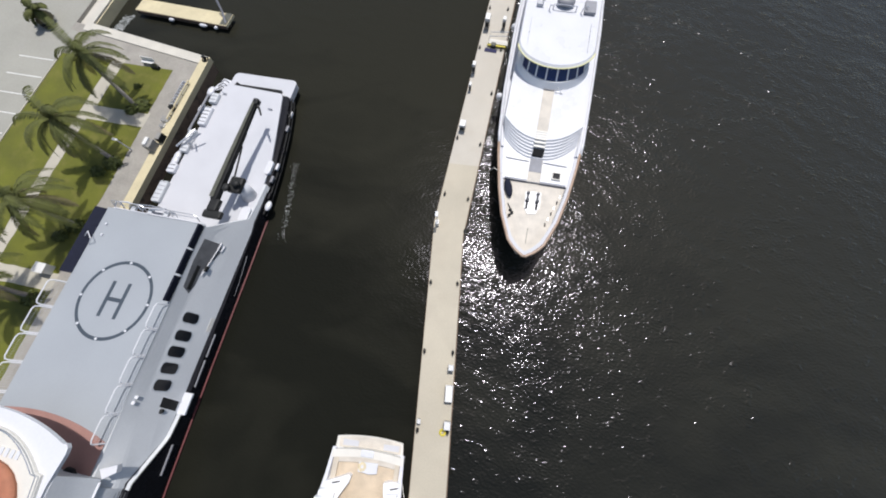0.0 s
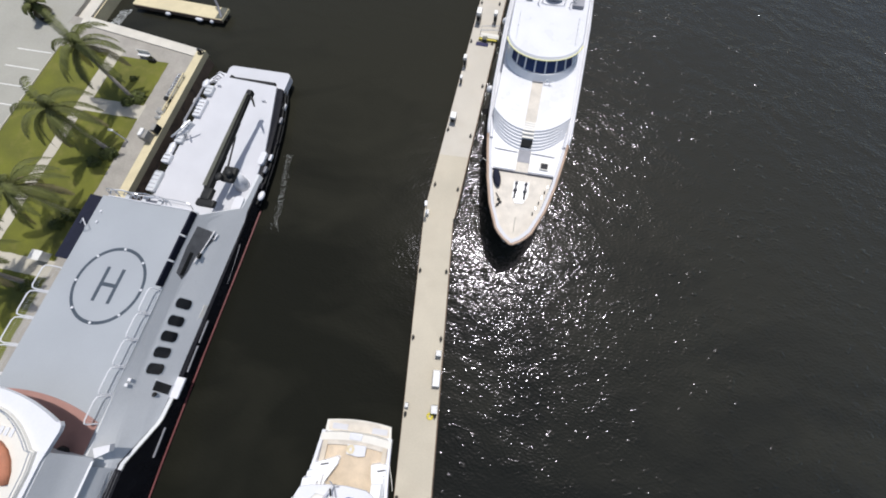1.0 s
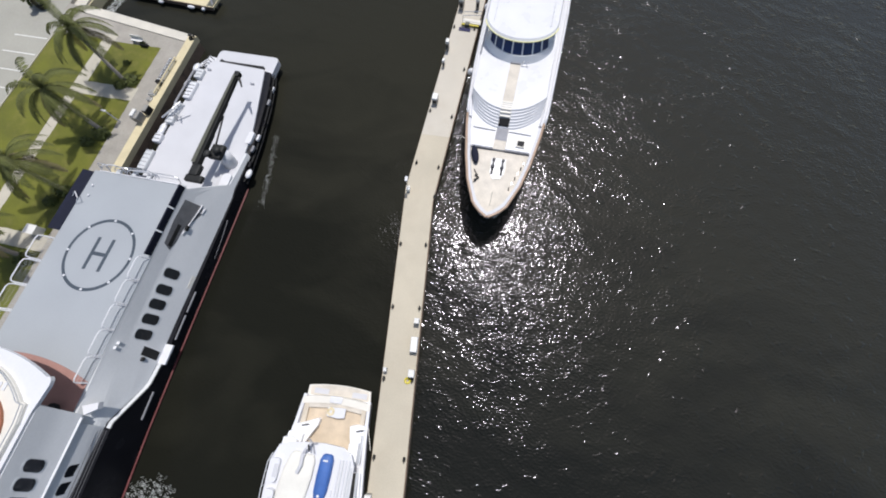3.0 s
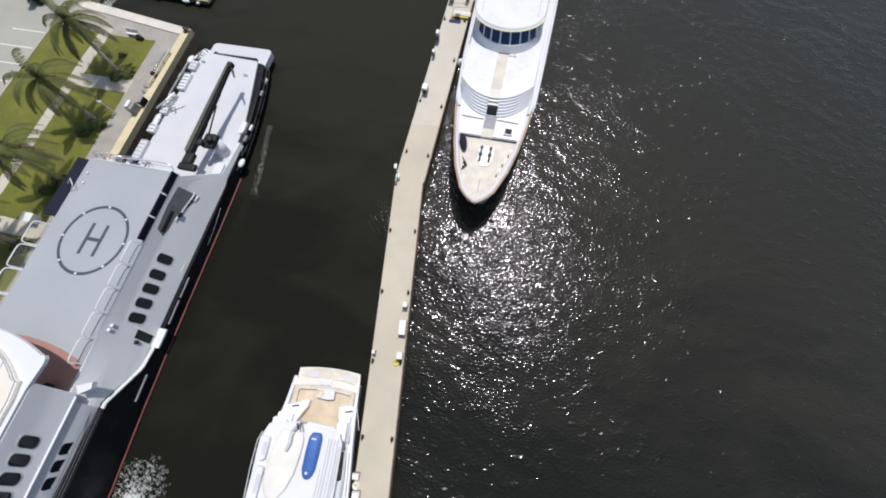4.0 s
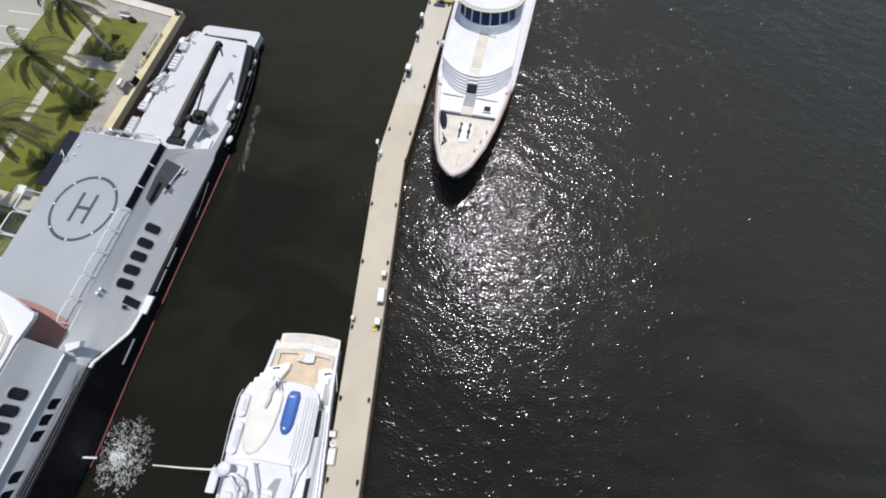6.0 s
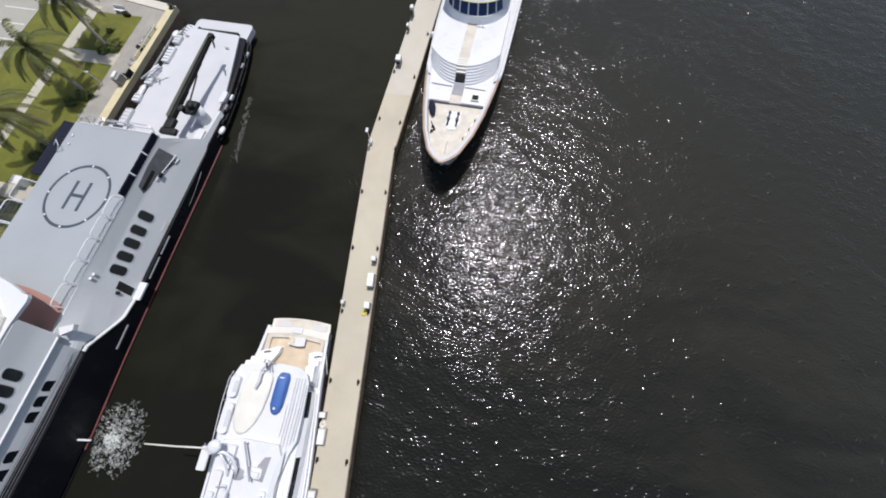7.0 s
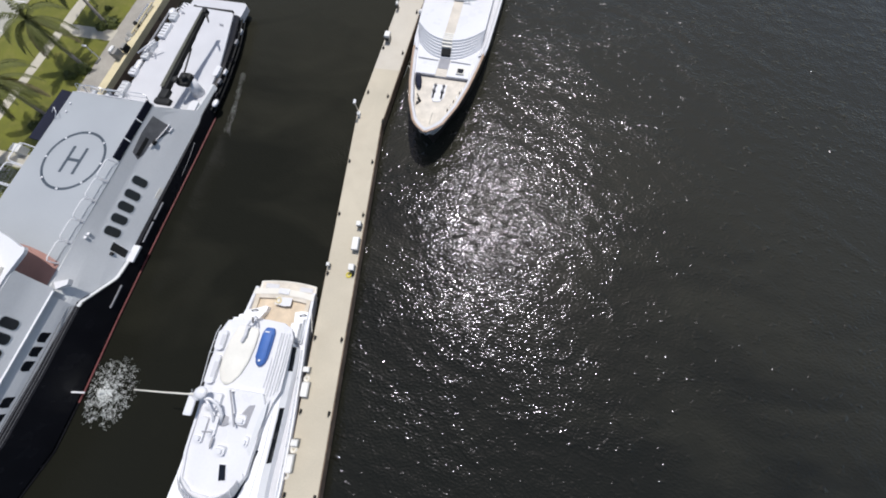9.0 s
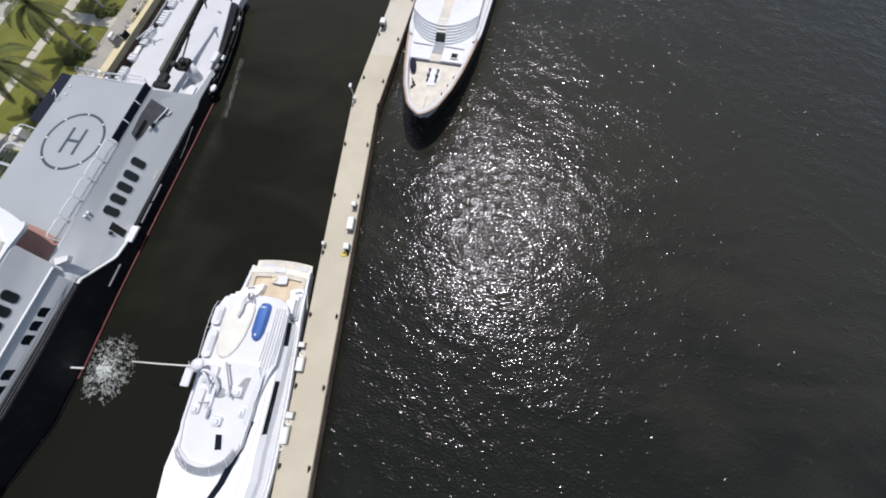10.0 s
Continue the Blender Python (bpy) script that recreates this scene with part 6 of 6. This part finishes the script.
# ---- palms and planting ----
def palm(m, top, seed, length=3.3, count=20):
    """A palm: bent tapered trunk, crown of arching fronds with many leaflets. top: the crown's place in its own space."""
    rnd = random.Random(seed)
    ob = thing("palm_tree", m, "tall coconut palm with windblown fronds on the lawn", "palm tree", "quay palms")
    top = settle(m).inverted() @ VIEW_SKEW @ (m @ Vector(top))
    tx, ty, tz = top
    bm = B()
    pts = [(tx * s ** 1.6, ty * s ** 1.4, tz * s) for s in np.linspace(0, 1, 12)]
    tube(bm, pts, [0.24 - 0.1 * s + (0.1 if s == 0 else 0) for s in np.linspace(0, 1, 12)], 10)
    part("trunk", bm, TRUNK, ob, "grey ringed trunk", True)
    green, dry = B(), B()
    for k in range(count):
        a = 2.4 * k + rnd.uniform(-0.25, 0.25)
        lift = 1.15 - 1.6 * (k / count) + rnd.uniform(-0.15, 0.15)
        ln = length * rnd.uniform(0.85, 1.1)
        bmx = dry if k > count - 4 else green
        d = Vector((math.cos(a), math.sin(a), 0))
        wind = Vector((0.35, -0.25, 0))
        p = Vector(top)
        dirv = (d * math.cos(lift) + Vector((0, 0, math.sin(lift)))).normalized()
        spine = [p.copy()]
        for s in range(11):
            dirv = (dirv + Vector((0, 0, -0.13 - 0.012 * s)) + wind * 0.06).normalized()
            p = p + dirv * ln / 11
            spine.append(p.copy())
        tube(bmx, spine, [0.045 - 0.0036 * i for i in range(12)], 4)
        for s in range(1, 12):
            t = spine[min(s + 1, 11)] - spine[s - 1]
            t.normalize()
            side = t.cross(Vector((0, 0, 1)))
            side.normalize()
            w = 0.8 * math.sin(math.pi * (0.12 + 0.8 * s / 11)) * rnd.uniform(0.85, 1.1)
            for sg in (-1, 1):
                for h in (0.0, 0.33, 0.66):
                    o = spine[s].lerp(spine[s - 1], h)
                    tip = o + side * sg * w * 0.8 + t * w * 0.55 + Vector((0, 0, -0.35 * w - rnd.uniform(0, 0.14)))
                    q = t * 0.05
                    mid = o.lerp(tip, 0.55) + Vector((0, 0, 0.05))
                    a0, a1, a2, a3, a4 = (bmx.verts.new(x) for x in (o - q, o + q, mid + q * 1.2, tip, mid - q * 1.2))
                    bmx.faces.new((a0, a1, a2, a3, a4))
    part("crown", green, FROND, ob, "arching green fronds")
    part("dry_fronds", dry, FROND_DRY, ob, "drooping dry fronds")
    bm = B()
    for k in range(7):
        a = 0.9 * k
        ball(bm, tx + 0.28 * math.cos(a), ty + 0.28 * math.sin(a), tz - 0.3, 0.13, 0.13, 0.16, 8, 6)
    part("coconuts", bm, TRUNK, ob)
    return ob


def on_land(x, y, z=2.52):
    return LAND @ pose(x, y, z)


palm(on_land(-5.45, -8.75), (-1.2, -0.3, 8.3), 1, 4.6, 18)
palm(on_land(-4.6, -16.2), (-1.25, -0.8, 7.8), 2, 4.7, 17)
palm(on_land(-4.5, -24.5), (0.2, -1.4, 7.8), 3, 4.6, 17)
palm(on_land(-5.0, -32.6), (-0.4, -0.8, 7.6), 4, 4.2, 16)
palm(on_land(-23.0, 1.3, 3.0), (-0.5, 0.3, 1.9), 6, 1.9, 11)
pot = thing("plant_pot", on_land(-23.0, 1.3, 2.515), "dark round pot holding a small palm", "pot")
bm = B()
cyl(bm, 0, 0, 0, 0.5, 0.4, 0.55, 14)
part("tub", bm, CRANE, pot)
bm = B()
cyl(bm, 0, 0, 0.46, 0.52, 0.5, 0.42, 14)
part("soil", bm, RUBBER, pot)


def shrub(m, r, seed):
    rnd = random.Random(seed)
    ob = thing("shrub", m, "low green shrub at the foot of a palm", "shrub", "quay shrubs")
    bm = B()
    for k in range(260):
        d = Vector((rnd.gauss(0, 1), rnd.gauss(0, 1), abs(rnd.gauss(0, 0.8)))).normalized()
        p = Vector((d.x * r, d.y * r * 0.8, d.z * r * 0.75)) * rnd.uniform(0.55, 1.08)
        a = Vector((rnd.gauss(0, 1), rnd.gauss(0, 1), rnd.gauss(0, 0.6))).normalized() * 0.26
        b = a.cross(d).normalized() * 0.09
        vs = [bm.verts.new(x) for x in (p - a, p + b, p + a, p - b)]
        bm.faces.new(vs)
    part("leaves", bm, SHRUB, ob)
    bm = B()
    for k in range(8):
        t = 6.28 * k / 8
        tube(bm, [(0, 0, 0), (0.5 * r * math.cos(t), 0.4 * r * math.sin(t), 0.5 * r)], [0.04, 0.02], 5)
    part("stems", bm, TRUNK, ob)


for i, (x, y, r) in enumerate(((-4.95, -8.6, 1.3), (-5.9, -9.4, 0.8), (-4.5, -16.6, 1.25), (-5.6, -18.0, 0.9), (-4.7, -24.6, 1.15), (-5.6, -26.0, 0.9), (-4.8, -32.8, 1.1), (-6.9, -5.9, 0.45))):
    shrub(on_land(x, y), 0.85 * r, 20 + i)

# pale mottled patch of small loops in the slip
rnd = random.Random(12)
bm = B()
for k in range(150):
    a, b = rnd.random(), rnd.random()
    x, y = -17.6 + 1.5 * a + 0.5 * b, 4.6 + 0.2 * a + 3.0 * b
    q = rnd.uniform(0.05, 0.16)
    pts = [(x + q * rnd.uniform(0.6, 1.3) * math.cos(t), y + q * rnd.uniform(0.5, 1.0) * math.sin(t), 0.012) for t in np.linspace(0, 5.4, 7)]
    tube(bm, pts, 0.011, 4, closed=True)
skew_mesh(bm, LAND, 0)
ob = link("mottled_patch", bm, FOAM)
ob.matrix_basis = settle(LAND)
tagged(ob, "pale mottled patch on the slip water", "foam", kind="stuff")

# white flecks along the ship's quarter, modelled in place of sparkle on the water
rnd = random.Random(31)
bm = B()
for k in range(210):
    a = rnd.random()
    x, y = -16.22 - 0.42 * a + rnd.gauss(0, 0.2), -4.3 + 9.2 * a + rnd.gauss(0, 0.3)
    q = rnd.uniform(0.012, 0.036)
    bmesh.ops.create_icosphere(bm, subdivisions=1, radius=q, matrix=Matrix.LocRotScale((x, y, 0.004), Euler((0, 0, rnd.uniform(0, 3))), (1, rnd.uniform(0.8, 1.4), 0.3)))
ob = link("quarter_sparkle", bm, FOAM)
tagged(ob, "white flecks standing in for sparkle beside the black hull", "foam", kind="stuff")

# ---- quay furniture ----
ks = thing("utility_cabinet", on_land(-0.75, -13.9, 2.68), "grey utility cabinet with a white top on the seawall", "cabinet")
bm = B()
box(bm, -0.5, 0.35, -0.5, 0.55, 0, 0.95, 0.04)
part("body", bm, BOXGREY_AND_SHADE, ks)
bm = B()
box(bm, -0.45, -0.05, -0.35, 0.6, 0.95, 1.15, 0.06)
part("lid", bm, BOXWHITE, ks, "white lid")
ks2 = thing("utility_cabinet", on_land(-0.25, -12.7, 2.68), "dark grey utility cabinet on the seawall", "cabinet")
bm = B()
box(bm, -0.35, 0.2, -0.45, 0.5, 0, 0.7, 0.04)
part("body", bm, CRANE, ks2)
bm = B()
box(bm, -0.3, 0.15, -0.4, 0.45, 0.7, 0.76, 0.02)
part("lid", bm, BOXGREY_AND_SHADE, ks2)
for i, (x, y, w, l, h, m) in enumerate(((-0.95, -8.4, 0.4, 0.45, 0.6, CRANE), (-1.25, -9.9, 0.8, 0.7, 0.35, BOXWHITE), (-1.2, -10.8, 0.6, 0.5, 0.3, BOXWHITE))):
    ob = thing("storage_crate", on_land(x, y, 2.5 if x < -1.06 else 2.68), "dark plastic crate by the seawall" if m is CRANE else "white plastic crate by the seawall", "crate", "quay crates")
    bm = B()
    box(bm, -w / 2, w / 2, -l / 2, l / 2, 0.01, h, 0.04)
    part("bin", bm, m, ob)
    bm = B()
    box(bm, -w / 2 + 0.04, w / 2 - 0.04, -l / 2 + 0.04, l / 2 - 0.04, h, h + 0.04, 0.01)
    part("lid", bm, BOXGREY_AND_SHADE if m is BOXWHITE else RUBBER, ob)
bl = thing("mooring_bollard", on_land(-0.4, -0.45, 2.68), "dark iron mooring bollard on the seawall corner", "bollard")
bm = B()
cyl(bm, 0, 0, 0, 0.45, 0.16, 0.13, 12)
part("post", bm, CRANE, bl)
bm = B()
ball(bm, 0, 0, 0.48, 0.24, 0.24, 0.09)
part("cap", bm, CRANE, bl, "", True)
bm = B()
for r in (0.3, 0.38):
    tube(bm, [(r * math.cos(t), r * math.sin(t), 0.05) for t in np.linspace(0, 5.9, 14)], 0.04, 5, closed=True)
part("rope_coil", bm, RUBBER, bl, "coiled dark rope")
gw = thing("folded_gangway", on_land(-1.35, -6.2, 2.5), "folded grey aluminium gangway on the quay", "gangway")
bm = B()
for x in (-0.35, 0.35):
    tube(bm, [(x, -1.9, 0.15), (x, 1.9, 0.15)], 0.05, 6)
for k in range(10):
    box(bm, -0.33, 0.33, -1.8 + 0.4 * k, -1.66 + 0.4 * k, 0.1, 0.16)
part("frame", bm, METAL, gw)
bm = B()
tube(bm, [(0.5, -3.6, 0.45), (0.62, 1.9, 0.5)], 0.09, 8)
part("rolled_rail", bm, CAP, gw)
for k in range(4):
    bm = B()
    cyl(bm, 0.55, -3.0 + 1.5 * k, 0.0, 0.5, 0.05, n=8)
    part("rail_foot", bm, CRANE, gw)
bn = thing("garden_bench", on_land(-6.9, -2.3, 2.5), "white bench beside the lawn", "bench")
bm = B()
box(bm, -0.9, 0.7, -0.2, 0.25, 0.38, 0.46, 0.03)
part("seat", bm, BOXWHITE, bn)
bm = B()
box(bm, -0.9, 0.7, 0.22, 0.3, 0.46, 0.9, 0.03)
part("backrest", bm, BOXWHITE, bn)
for x in (-0.75, 0.55):
    bm = B()
    box(bm, x - 0.04, x + 0.04, -0.18, 0.22, 0, 0.38)
    part("leg", bm, BOXGREY_AND_SHADE, bn)
rk = thing("dark_planter", on_land(-5.9, -2.75, 2.5), "dark low planter beside the bench", "planter")
bm = B()
box(bm, -0.5, 0.45, -0.2, 0.2, 0, 0.4, 0.05)
part("tub", bm, CRANE, rk)
bm = B()
for k in range(30):
    a = Vector((random.uniform(-0.45, 0.4), random.uniform(-0.18, 0.18), 0.4))
    vs = [bm.verts.new(a + Vector(o)) for o in ((0, 0, 0), (0.06, 0.03, 0.14), (0.02, 0.0, 0.26), (-0.05, 0.02, 0.13))]
    bm.faces.new(vs)
part("plant", bm, SHRUB, rk)
lp = thing("path_light", on_land(-3.35, -14.55, 2.5), "slim white path light beside the lawn", "lamp")
bm = B()
tube(bm, [(0, 0, 0), (0, 0, 1.8), (-0.05, 0, 1.95)], [0.08, 0.06, 0.06], 8)
part("post", bm, WHITE, lp)
bm = B()
box(bm, -0.45, 0.15, -0.12, 0.12, 1.9, 2.0, 0.04)
part("lamp_head", bm, WHITE, lp)
ac = thing("meter_cabinet", on_land(-4.9, -29.7, 2.5), "white metal cabinet on the footpath", "cabinet")
bm = B()
box(bm, -0.55, 0.55, -0.45, 0.45, 0, 0.9, 0.04)
part("body", bm, BOXWHITE, ac)
bm = B()
box(bm, -0.6, 0.6, -0.5, 0.5, 0.9, 0.97, 0.02)
part("lid", bm, BOXWHITE, ac)
